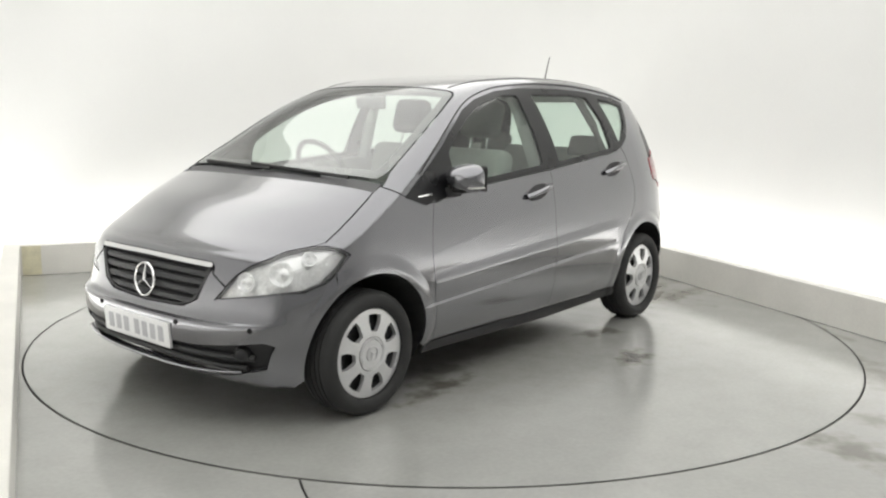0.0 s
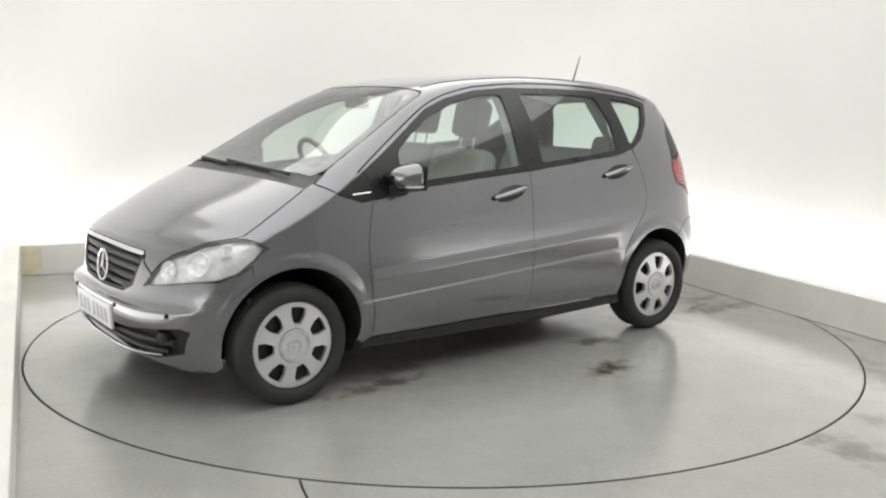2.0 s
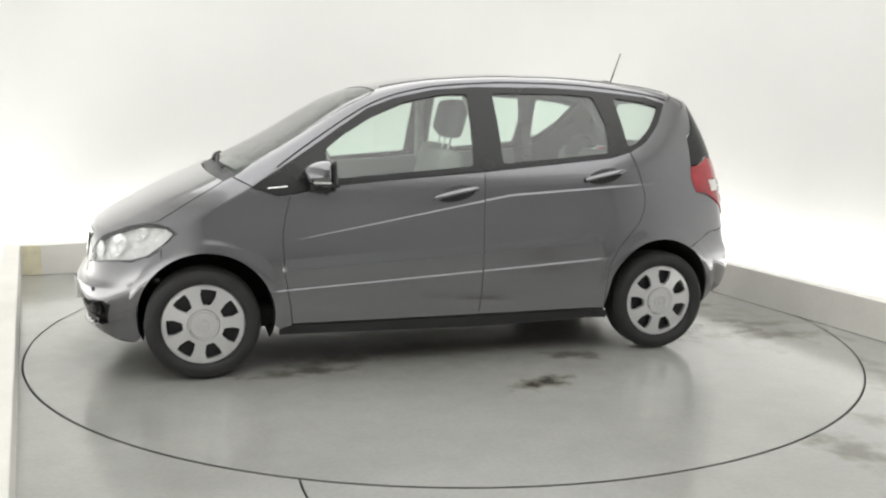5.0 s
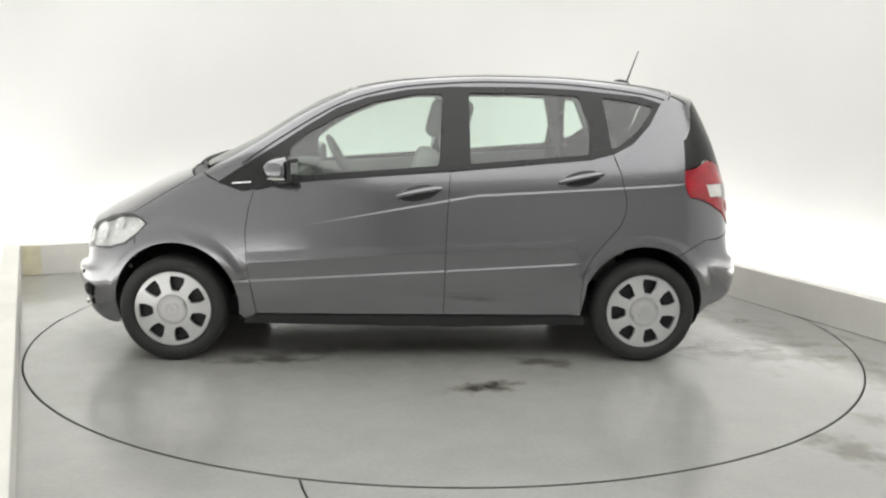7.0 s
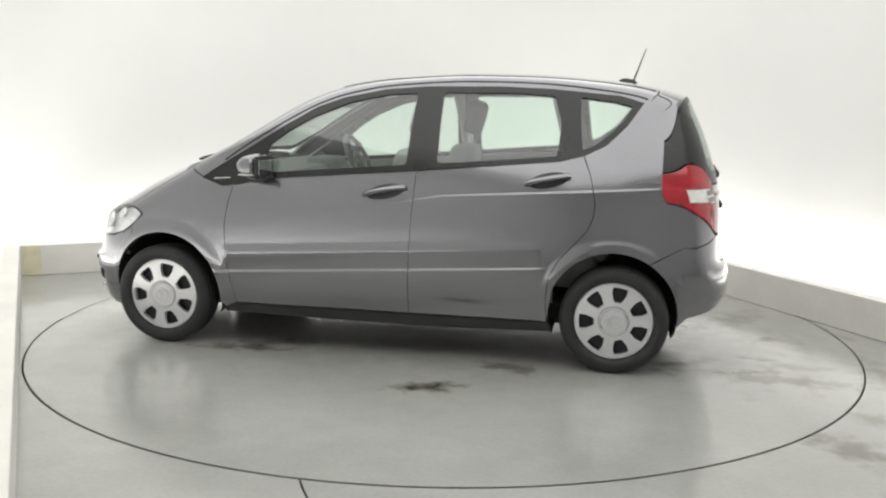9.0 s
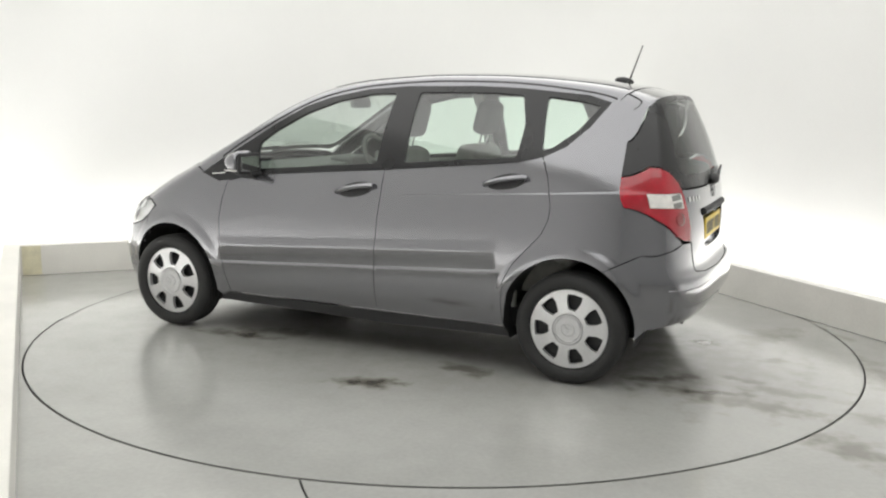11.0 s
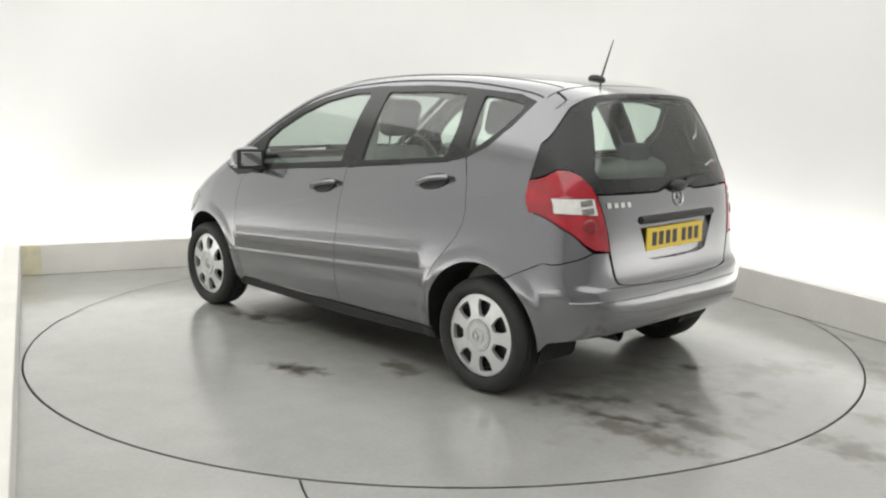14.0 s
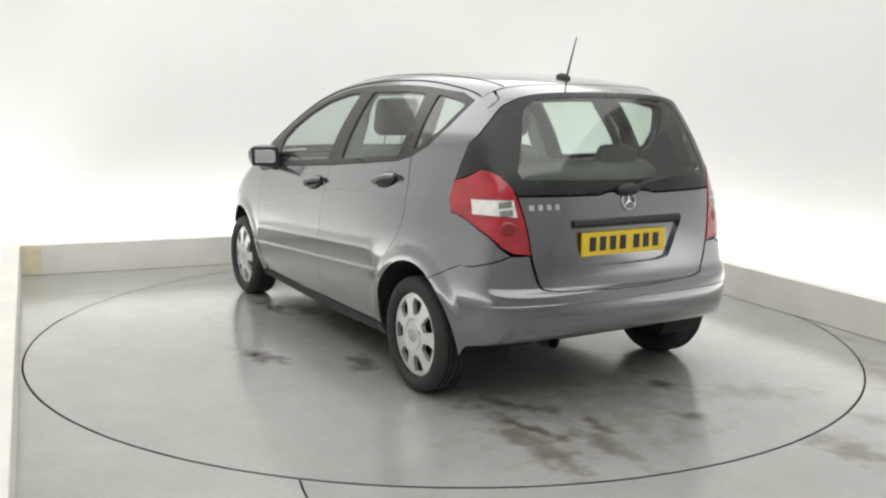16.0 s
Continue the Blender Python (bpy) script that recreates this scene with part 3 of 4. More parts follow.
def build_side(car, right):
    who = dict(right=right)
    top = WINDOW_LINE
    front_line = [(0.838, 0.942), (0.868, 0.836), (0.886, 0.715), (0.878, 0.531), (0.848, 0.346), (0.838, 0.262)]
    mid_line = [(-0.205, 1.040), (-0.198, 0.90), (-0.188, 0.757), (-0.180, 0.45), (-0.178, 0.262)]
    rear_line = [(-1.092, 1.142), (-1.135, 1.038), (-1.164, 0.900), (-1.158, 0.83), (-1.125, 0.755), (-0.99, 0.606), (-0.938, 0.512), (-0.925, 0.40), (-0.93, 0.262)]
    side_panel("front_door", [front_line + mid_line[::-1] + [(0.2, 1.010), (0.66, 0.973), (0.82, 0.933)]], M_PAINT, car, **who)
    side_panel("rear_door", [mid_line + rear_line[::-1] + [(-0.97, 1.111)]], M_PAINT, car, **who)
    fender = edge(5.35, 10.0) + [(1.03, 0.970), (0.90, 0.926), (0.838, 0.940)] + front_line[1:] + [(0.90, 0.235)] + arc(0, 189, 50)
    side_panel("front_wing", [fender], M_PAINT, car, **who)
    bump = edge(0, 5.3) + arc(0, 52, -18)
    side_panel("front_bumper_side", [bump], M_PAINT, car, inset=0.0015, **who)
    rear = edge(10.05, 24.765) + arc(1, 122, 9)[0:22] + [(-0.93, 0.262), (-0.925, 0.40), (-0.938, 0.512), (-0.99, 0.606), (-1.125, 0.755), (-1.158, 0.83),
                                            (-1.164, 0.90), (-1.135, 1.038), (-1.096, 1.143)] + top[8:]
    side_panel("rear_wing", [rear], M_PAINT, car, **who)
    side_panel("rear_bumper_side", [edge(24.775, 29) + arc(1, 190, 122.3)], M_PAINT, car, inset=0.0015, **who)
    sill = [(0.905, 0.205), (0.905, 0.232), (0.84, 0.255), (-0.93, 0.255), (-0.955, 0.235), (-0.955, 0.205), (-0.2, 0.185)]
    side_panel("sill", [sill], M_PLASTIC, car, "black plastic sill", sink=-0.004, **who)
    trim = side_panel("window_trim", [top, soft_corners(PANE_FRONT), soft_corners(PANE_REAR), soft_corners(PANE_QUARTER)], M_BLACK, car, "black gloss window surround", inset=0.0, thick=0.02, **who)
    for name, lp in (("front_window", PANE_FRONT), ("rear_window", PANE_REAR), ("quarter_window", PANE_QUARTER)):
        side_panel(name, [soft_corners(lp)], M_GLASS, car, "green-tinted glass pane", inset=-0.004, sink=0.006, thick=0.0, **who)
    # dark inner walls behind the gaps
    low_in = [(1.50, 0.55), (1.40, 0.70), (1.0, 0.90), (0.66, 0.96), (-0.21, 1.03), (-0.97, 1.10), (-1.10, 1.13), (-1.40, 1.30), (-1.46, 1.1), (-1.52, 0.75),
              (-1.55, 0.60)] + arc(1, 118, -8, 0.01) + arc(0, 188, 62, 0.01)
    side_panel("inner_side", [low_in], M_DARK, car, "dark inner body wall", sink=0.032, thick=0.0, inset=0.0, **who)
    sg = -1 if right else 1
    # wheel housings
    for i, (ax, az, ar) in enumerate(ARCHES):
        bm = bmesh.new()
        n = 28
        a = []
        for j in range(n + 1):
            t = radians(-25 + 230 * j / n)
            x, z = ax + (ar + 0.004) * math.cos(t), az + (ar + 0.004) * math.sin(t)
            a.append([bm.verts.new((x, sg * y, max(z, 0.19))) for y in (max(side_y(x, max(z, 0.2)) - 0.012, 0.5), 0.50)])
        for c0, c1 in zip(a, a[1:]):
            bm.faces.new((c0[0], c1[0], c1[1], c0[1]))
        bm.faces.new([c[1] for c in a])
        part("wheel_housing", bm, M_DARK, car, "dark wheel housing")
    # handles: a bar over a shell-shaped dish
    for hx, hz, tilt in ((-0.038, 0.928, 12), (-0.915, 1.013, 12)):
        y0 = side_y(hx, hz)
        m = Matrix.Translation((hx, sg * (y0 + 0.004), hz)) @ pose(0, 0, 0, sg * 16, tilt, 0)
        bm = bmesh.new()
        bmesh.ops.create_uvsphere(bm, u_segments=24, v_segments=12, radius=1.0, matrix=m @ Matrix.Diagonal((0.108, 0.009, 0.040, 1)))
        dish = part("door_handle", bm, M_PLASTIC, car, "dark handle recess with a body-coloured pull", smooth=True)
        bm = bmesh.new()
        tube(bm, [m @ Vector((0.112 - 0.224 * k / 10, sg * (0.006 + 0.034 * math.sin(math.pi * k / 10) ** 0.6), 0.002)) for k in range(11)], 0.021, 12, 0.7)
        part("pull", bm, M_PAINT, dish, smooth=True)
    # mirror
    bm = bmesh.new()
    mm = pose(0.660, sg * 0.905, 1.036, 0, 0, sg * -10)
    bmesh.ops.create_uvsphere(bm, u_segments=32, v_segments=20, radius=1.0)
    for v in bm.verts:
        x, y, z = v.co
        f = lambda k, e: math.copysign(abs(k) ** e, k)
        x, y, z = f(x, 0.85), f(y, 0.75), f(z, 0.75)
        x = x * (0.128 if x > 0 else 0.035)
        v.co = mm @ Vector((x * (1 - 0.15 * abs(y)), y * 0.102, z * 0.070 + 0.012 - 0.10 * max(x, 0) * (1 if z > 0 else -1)))
    mir = part("door_mirror", bm, M_PAINT, car, smooth=True)
    part("mirror_base", add_box(box((0.60, 0.0, 0.975), (0.72, 0.118, 0.992), Matrix.Translation((0.0, 0.80 if not right else -0.918, 0)), 0.006),
                                (-0.05, -0.02, -0.02), (0.05, 0.05, 0.03), Matrix.Translation((0.69, sg * 0.80, 0.972)), 0.012), M_PLASTIC, mir, "black mirror foot", smooth=True)
    part("mirror_rim", box((-0.044, -0.088, -0.052), (-0.026, 0.088, 0.070), mm, 0.012, 3), M_PLASTIC, mir, "black plastic rim")
    part("mirror_glass", box((-0.047, -0.066, -0.034), (-0.0445, 0.066, 0.050), mm, 0.001), M_MIRROR, mir, "mirror glass")
    part("indicator", box((-0.02, -0.08, -0.034), (0.070, 0.096, -0.026), mm, 0.004), M_WHITE, mir, "pale indicator strip")
    # bright badge strip on the sail panel
    tube_bm = tube(bmesh.new(), [(0.955 - 0.10 * k / 4, sg * (side_y(0.955 - 0.10 * k / 4, 0.968) + 0.004), 0.968 + 0.002 * k) for k in range(5)], 0.009, 8, 0.6)
    part("side_badge", tube_bm, M_CHROME, trim, "small chrome strip", smooth=True)
    # side repeater sensors in the bumpers
    for sx, sz in ((1.50, 0.52),):
        y0 = side_y(sx, sz)
        bm = bmesh.new()
        bmesh.ops.create_cone(bm, cap_ends=True, segments=16, radius1=0.011, radius2=0.011, depth=0.006, matrix=Matrix.Translation((sx, sg * y0, sz)) @ pose(0, 0, 0, 90, 0, 0))
        part("parking_sensor", bm, M_DARK, car)


def build_wheel(car, x, sg):
    r = 0.286
    hub = Matrix.Translation((x, 0, r))
    yo = 0.865
    f = 1 if sg > 0 else -1
    prof = [(0.205, yo - 0.185), (0.245, yo - 0.19), (r - 0.014, yo - 0.178), (r - 0.002, yo - 0.155)] + [v for yy in (0.136, 0.106, 0.076, 0.048) for v in ((r, yo - yy - 0.005), (r - 0.007, yo - yy - 0.004), (r - 0.007, yo - yy + 0.004), (r, yo - yy + 0.005))] + [(r - 0.003, yo - 0.030),
            (r - 0.012, yo - 0.012), (r - 0.030, yo + 0.001), (0.236, yo + 0.003), (0.218, yo - 0.003), (0.208, yo - 0.014)]
    bm = bmesh.new()
    spin(bm, [(0.02, yo - 0.06), (0.17, yo - 0.06), (0.203, yo - 0.03), (0.207, yo - 0.15), (0.05, yo - 0.17)], Matrix.Translation((x, 0, r)) @ Matrix.Diagonal((1, f, 1, 1)), 48)
    wheel = part("wheel", bm, M_STEEL, car, "dark steel wheel", smooth=True)
    bm = bmesh.new()
    spin(bm, prof, hub @ Matrix.Diagonal((1, f, 1, 1)), 72, True)
    part("tyre", bm, M_RUBBER, wheel, "black rubber tyre", smooth=True)
    mb = hub @ Matrix.Translation((0, f * (yo - 0.009), 0)) @ pose(0, 0, 0, 0, 0, 90 * f) @ pose(0, 0, 0, 40 * f, 0, 0)
    star_badge("hub_badge", mb, 0.034, wheel, M_COVER)
    bm = bmesh.new()
    tube(bm, [hub @ Vector((0.071 * math.cos(j * math.tau / 40), f * (yo - 0.011), 0.071 * math.sin(j * math.tau / 40))) for j in range(41)], 0.005, 8)
    part("hub_ring", bm, M_COVER, wheel, smooth=True)
    # cover with seven openings between broad spokes
    bm = bmesh.new()
    n = 7
    steps = 13

    def ring(radius, y, a):
        return Vector((radius * math.cos(a), y * f, radius * math.sin(a)))

    radii = [(0.0, 0.002), (0.048, 0.004), (0.064, 0.004), (0.070, -0.010), (0.082, 0.003), (0.102, 0.002), (0.113, 0.000), (0.150, -0.004), (0.181, -0.008), (0.203, -0.011), (0.208, -0.022)]
    total = n * steps
    grid = []
    slant = {5: 0.62, 6: 0.86, 7: 1.06, 8: 0.90}

    def angle(i, k):
        """Angle of a spoke-and-opening grid line: openings narrow towards the hub."""
        p, w = k % steps - 6.5, slant.get(i, 1.0)
        q = p * w if abs(p) <= 3.5 else math.copysign(3.5 * w + (abs(p) - 3.5) * (6.5 - 3.5 * w) / 3, p)
        return (k - p + q + 0.5) * math.tau / total + 0.36

    for i, (rad, dy) in enumerate(radii):
        grid.append([bm.verts.new(hub @ ring(max(rad, 0.001), yo - 0.012 + dy, angle(i, k))) for k in range(total)])
    for i in range(len(radii) - 1):
        for k in range(total):
            if i in (5, 6, 7) and 3 <= k % steps <= 9:
                continue
            j = (k + 1) % total
            bm.faces.new((grid[i][k], grid[i][j], grid[i + 1][j], grid[i + 1][k]))
    rims = [e for e in bm.edges if len(e.link_faces) == 1]
    made = bmesh.ops.extrude_edge_only(bm, edges=rims)
    for v in [g for g in made["geom"] if isinstance(g, bmesh.types.BMVert)]:
        v.co.y -= 0.022 * f
    cover = part("wheel_cover", bm, M_COVER, wheel, "silver plastic wheel cover with seven openings", smooth=True)
    return wheel


def bars(plate, m, width, height, material, count=7, thick=0.0015, fill=0.62):
    """Upright bars in a row, where a plate has its characters."""
    pitch = width / count
    for i in range(count):
        y = width / 2 - pitch * (i + 0.5) + (0.012 if i < 4 else -0.012)
        part("bar", box((0, y - pitch * fill / 2, -height / 2), (thick, y + pitch * fill / 2, height / 2), m), material, plate)


def star_badge(name, m, size, parent, material):
    """A chrome ring with three plain bars."""
    bm = bmesh.new()
    tube(bm, [m @ Vector((0.004, size * math.cos(k * math.tau / 40), size * math.sin(k * math.tau / 40))) for k in range(41)], size * 0.085, 8)
    for k in range(3):
        a = math.pi / 2 + k * math.tau / 3
        tube(bm, [m @ Vector((0.006, 0, 0)), m @ Vector((0.004, size * 0.95 * math.cos(a), size * 0.95 * math.sin(a)))], size * 0.13, 6, 0.8, 0.35)
    return part(name, bm, material, parent, "plain chrome ring badge", smooth=True)


def build_front(car):
    lamp = [(4.35, 0.467), (4.6, 0.517), (5.0, 0.582), (5.6, 0.64), (6.2, 0.685), (6.6, 0.752), (6.6, 0.79), (6.45, 0.816), (6.05, 0.836), (5.5, 0.833), (4.95, 0.818), (4.7, 0.791), (4.5, 0.651)]
    bumper = [(0.0, 0.0), (0.0, EDGE), (5.3, EDGE), (5.3, 0.832), (4.93, 0.820), (4.66, 0.793), (4.48, 0.652), (4.34, 0.464), (4.59, 0.514), (4.72, 0.47), (4.80, 0.444), (4.9, 0.435), (4.3, 0.37), (4.1, 0.28), (4.03, 0.0)]
    intake = [(2.05, 0.0), (2.1, 0.40), (2.36, 0.70), (2.2, 0.728), (1.45, 0.69), (1.15, 0.55), (0.9, 0.30), (0.85, 0.0)]
    fb = strip_panel("front_bumper", [both(bumper), both(intake)], M_PAINT, car, "dark grey painted front bumper", thick=0.03)
    strip_panel("intake_back", [both(intake)], M_PLASTIC, fb, "black air intake", sink=0.045, inset=-0.01, thick=0.0)
    for s, y in ((1.72, 0.66), (1.36, 0.62)):
        bm = bmesh.new()
        k = 40
        tube(bm, [Vector(over(s, at_y(s, -y + 2 * y * j / k))) - normal_over(s, -y + 2 * y * j / k) * 0.022 for j in range(k + 1)], 0.012, 8, 1.2)
        part("intake_bar", bm, M_PLASTIC, fb, smooth=True)
    bm = bmesh.new()
    k = 44
    tube(bm, [Vector(over(1.0 + 0.35 * abs(2 * j / k - 1) ** 2, at_y(1.1, -0.60 + 1.20 * j / k))) + normal_over(1.1, -0.60 + 1.2 * j / k) * 0.002 for j in range(k + 1)], 0.008, 8)
    part("lip_strip", bm, M_PAINT, fb, smooth=True)
    for y in (0.615, -0.615):
        m = frame_on(1.85, y, -0.022)
        bm = bmesh.new()
        bmesh.ops.create_cone(bm, cap_ends=True, segments=24, radius1=0.036, radius2=0.032, depth=0.03, matrix=m @ pose(0, 0, 0, 0, 90, 0))
        fog = part("fog_lamp", bm, M_PLASTIC, fb, "round fog lamp", smooth=True)
        bm = bmesh.new()
        bmesh.ops.create_uvsphere(bm, u_segments=20, v_segments=10, radius=0.026, matrix=m @ Matrix.Translation((0.012, 0, 0)) @ Matrix.Diagonal((0.35, 1, 1, 1)))
        part("lens", bm, M_STEEL, fog, smooth=True)
    for y in (0.66, 0.30, -0.30, -0.66):
        bm = bmesh.new()
        bmesh.ops.create_cone(bm, cap_ends=True, segments=16, radius1=0.012, radius2=0.010, depth=0.006, matrix=frame_on(2.95, y, 0.001) @ pose(0, 0, 0, 0, 90, 0))
        part("parking_sensor", bm, M_DARK, fb)
    # grille
    grille = [(4.06, 0.0), (4.12, 0.26), (4.27, 0.35), (4.7, 0.415), (4.98, 0.425), (5.02, 0.0)]
    gr = strip_panel("grille", [both(grille)], M_PLASTIC, car, "black grille with horizontal slats", sink=0.05, inset=-0.006, thick=0.0)
    strip_panel("grille_frame", [both(grille), rounded(both([(4.10, 0.0), (4.16, 0.25), (4.31, 0.335), (4.7, 0.398), (4.94, 0.408), (4.97, 0.0)]), 0.1)], M_PLASTIC, gr, thick=0.05, inset=0.0, sink=0.003)
    for s, y in ((4.25, 0.325), (4.43, 0.358), (4.61, 0.382), (4.79, 0.398)):
        bm = bmesh.new()
        tube(bm, [Vector(over(s, at_y(s, -y + 2 * y * j / 30))) - normal_over(s, -y + 2 * y * j / 30) * 0.018 for j in range(31)], 0.011, 8, 1.5)
        part("slat", bm, M_STEEL, gr, smooth=True)
    strip_panel("chrome_strip", [both([(4.99, 0.0), (4.96, 0.42), (5.00, 0.438), (5.12, 0.43), (5.15, 0.0)])], M_CHROME, gr, "bright chrome strip", sink=-0.004, inset=0.0)
    star_badge("badge", frame_on(4.47, 0.0, 0.004), 0.075, gr, M_CHROME)
    # front plate on its carrier
    m = Matrix.Translation((1.932, 0, 0.388)) @ pose(0, 0, 0, 0, 4, 0)
    plate = part("number_plate", box((-0.012, -0.262, -0.058), (0.004, 0.262, 0.058), m, 0.003), M_PLATE, car, "white front number plate")
    bars(plate, m @ Matrix.Translation((0.0042, 0, 0)), 0.44, 0.070, M_GREYINK)
    # bonnet and wings
    bonnet = [(5.18, 0.0), (5.14, 0.43), (4.95, 0.448), (4.83, 0.447), (4.75, 0.472), (4.62, 0.516), (5.01, 0.580), (5.6, 0.638), (6.2, 0.683), (6.6, 0.750), (6.82, 0.772), (7.5, 0.776), (8.2, 0.771), (9.72, 0.745), (9.66, 0.40), (9.64, 0.0)]
    strip_panel("bonnet", [both(bonnet)], M_PAINT, car, "dark grey metallic bonnet", thick=0.015)
    for sg in (1, -1):
        wing = [(6.62, 0.754), (6.83, 0.775), (7.5, 0.779), (8.2, 0.774), (9.75, 0.748), (10.0, 0.748), (10.0, EDGE), (5.3, EDGE), (5.32, 0.834), (5.5, 0.836), (6.05, 0.840), (6.47, 0.82), (6.63, 0.79)]
        loop = [(s, q * sg) for s, q in fine_s(wing)]
        strip_panel("wing_top", [loop], M_PAINT, car)
        lp = [(s, q * sg) for s, q in rounded(qs(lamp), 0.1)]
        head = strip_panel("headlamp", [lp], M_LAMP, car, "clear headlamp with bright reflector", sink=0.028, inset=0.0, thick=0.0)
        strip_panel("lamp_cover", [lp], M_CLEAR, head, inset=0.002, sink=0.0, thick=0.0)
        strip_panel("lamp_seal", [lp, [(s + 0.0, q) for s, q in inner_loop(lp, 0.018)]], M_PLASTIC, head, inset=0.0, thick=0.028, sink=0.001)
        strip_panel("lamp_surround", [inner_loop(lp, -0.02), inner_loop(lp, 0.01)], M_PAINT, head, inset=0.0, thick=0.0, sink=0.006)
        for s, y, r in ((5.1, 0.72, 0.058), (4.75, 0.60, 0.045), (5.9, 0.77, 0.035)):
            m = frame_on(s, y * sg, -0.022)
            bm = bmesh.new()
            spin(bm, [(r, 0.012), (r * 0.9, 0.014), (r * 0.55, -0.004), (r * 0.28, 0.002), (0.002, 0.010)], m @ pose(0, 0, 0, 0, 0, -90), 24)
            part("lamp_bowl", bm, M_LAMP, head, smooth=True)
    # cowl, windscreen
    strip_panel("cowl", [both([(9.69, 0.0), (9.70, 0.40), (9.76, 0.74), (10.14, 0.735), (10.12, 0.40), (10.08, 0.0)])], M_COWL, car, "dark grey plastic cowl below the windscreen", sink=0.012, inset=0.0)
    screen = both([(10.11, 0.0), (10.15, 0.40), (10.2, 0.695), (10.45, 0.712), (11.5, 0.652), (12.85, 0.563), (13.05, 0.53), (13.12, 0.0)])
    ws = strip_panel("windscreen", [screen], M_SCREEN, car, "clear sloping windscreen", sink=0.003, thick=0.0)
    strip_panel("screen_border", [screen, both([(10.3, 0.0), (10.36, 0.40), (10.42, 0.640), (10.55, 0.652), (11.5, 0.602), (12.8, 0.522), (12.95, 0.49), (13.0, 0.0)])], M_BLACK, ws, "black border of the windscreen", sink=0.006, inset=0.0, thick=0.0)
    for y0, y1, s0, s1 in ((0.58, -0.14, 10.06, 10.20), (0.06, -0.56, 10.05, 10.22)):
        bm = bmesh.new()
        pts = [Vector(over(s0 + (s1 - s0) * (j / 12) ** 1.4, at_y(10.2, y0 + (y1 - y0) * j / 12))) for j in range(13)]
        pts = [v + Vector((0.003, 0, 0.006)) for v in pts]
        tube(bm, pts, 0.008, 6, 1.0, 0.7)
        arm = part("wiper", bm, M_PLASTIC, car, "black windscreen wiper", smooth=True)
        bm = bmesh.new()
        tube(bm, [v + Vector((-0.004, 0, -0.008)) for v in pts[3:]], 0.007, 6, 1.4)
        part("blade", bm, M_RUBBER, arm)


def inner_loop(loop, d):
    """The loop drawn in towards its middle by a share d."""
    cu = sum(u for u, v in loop) / len(loop)
    cv = sum(v for u, v in loop) / len(loop)
    return [(cu + (u - cu) * (1 - d), cv + (v - cv) * (1 - d)) for u, v in loop]


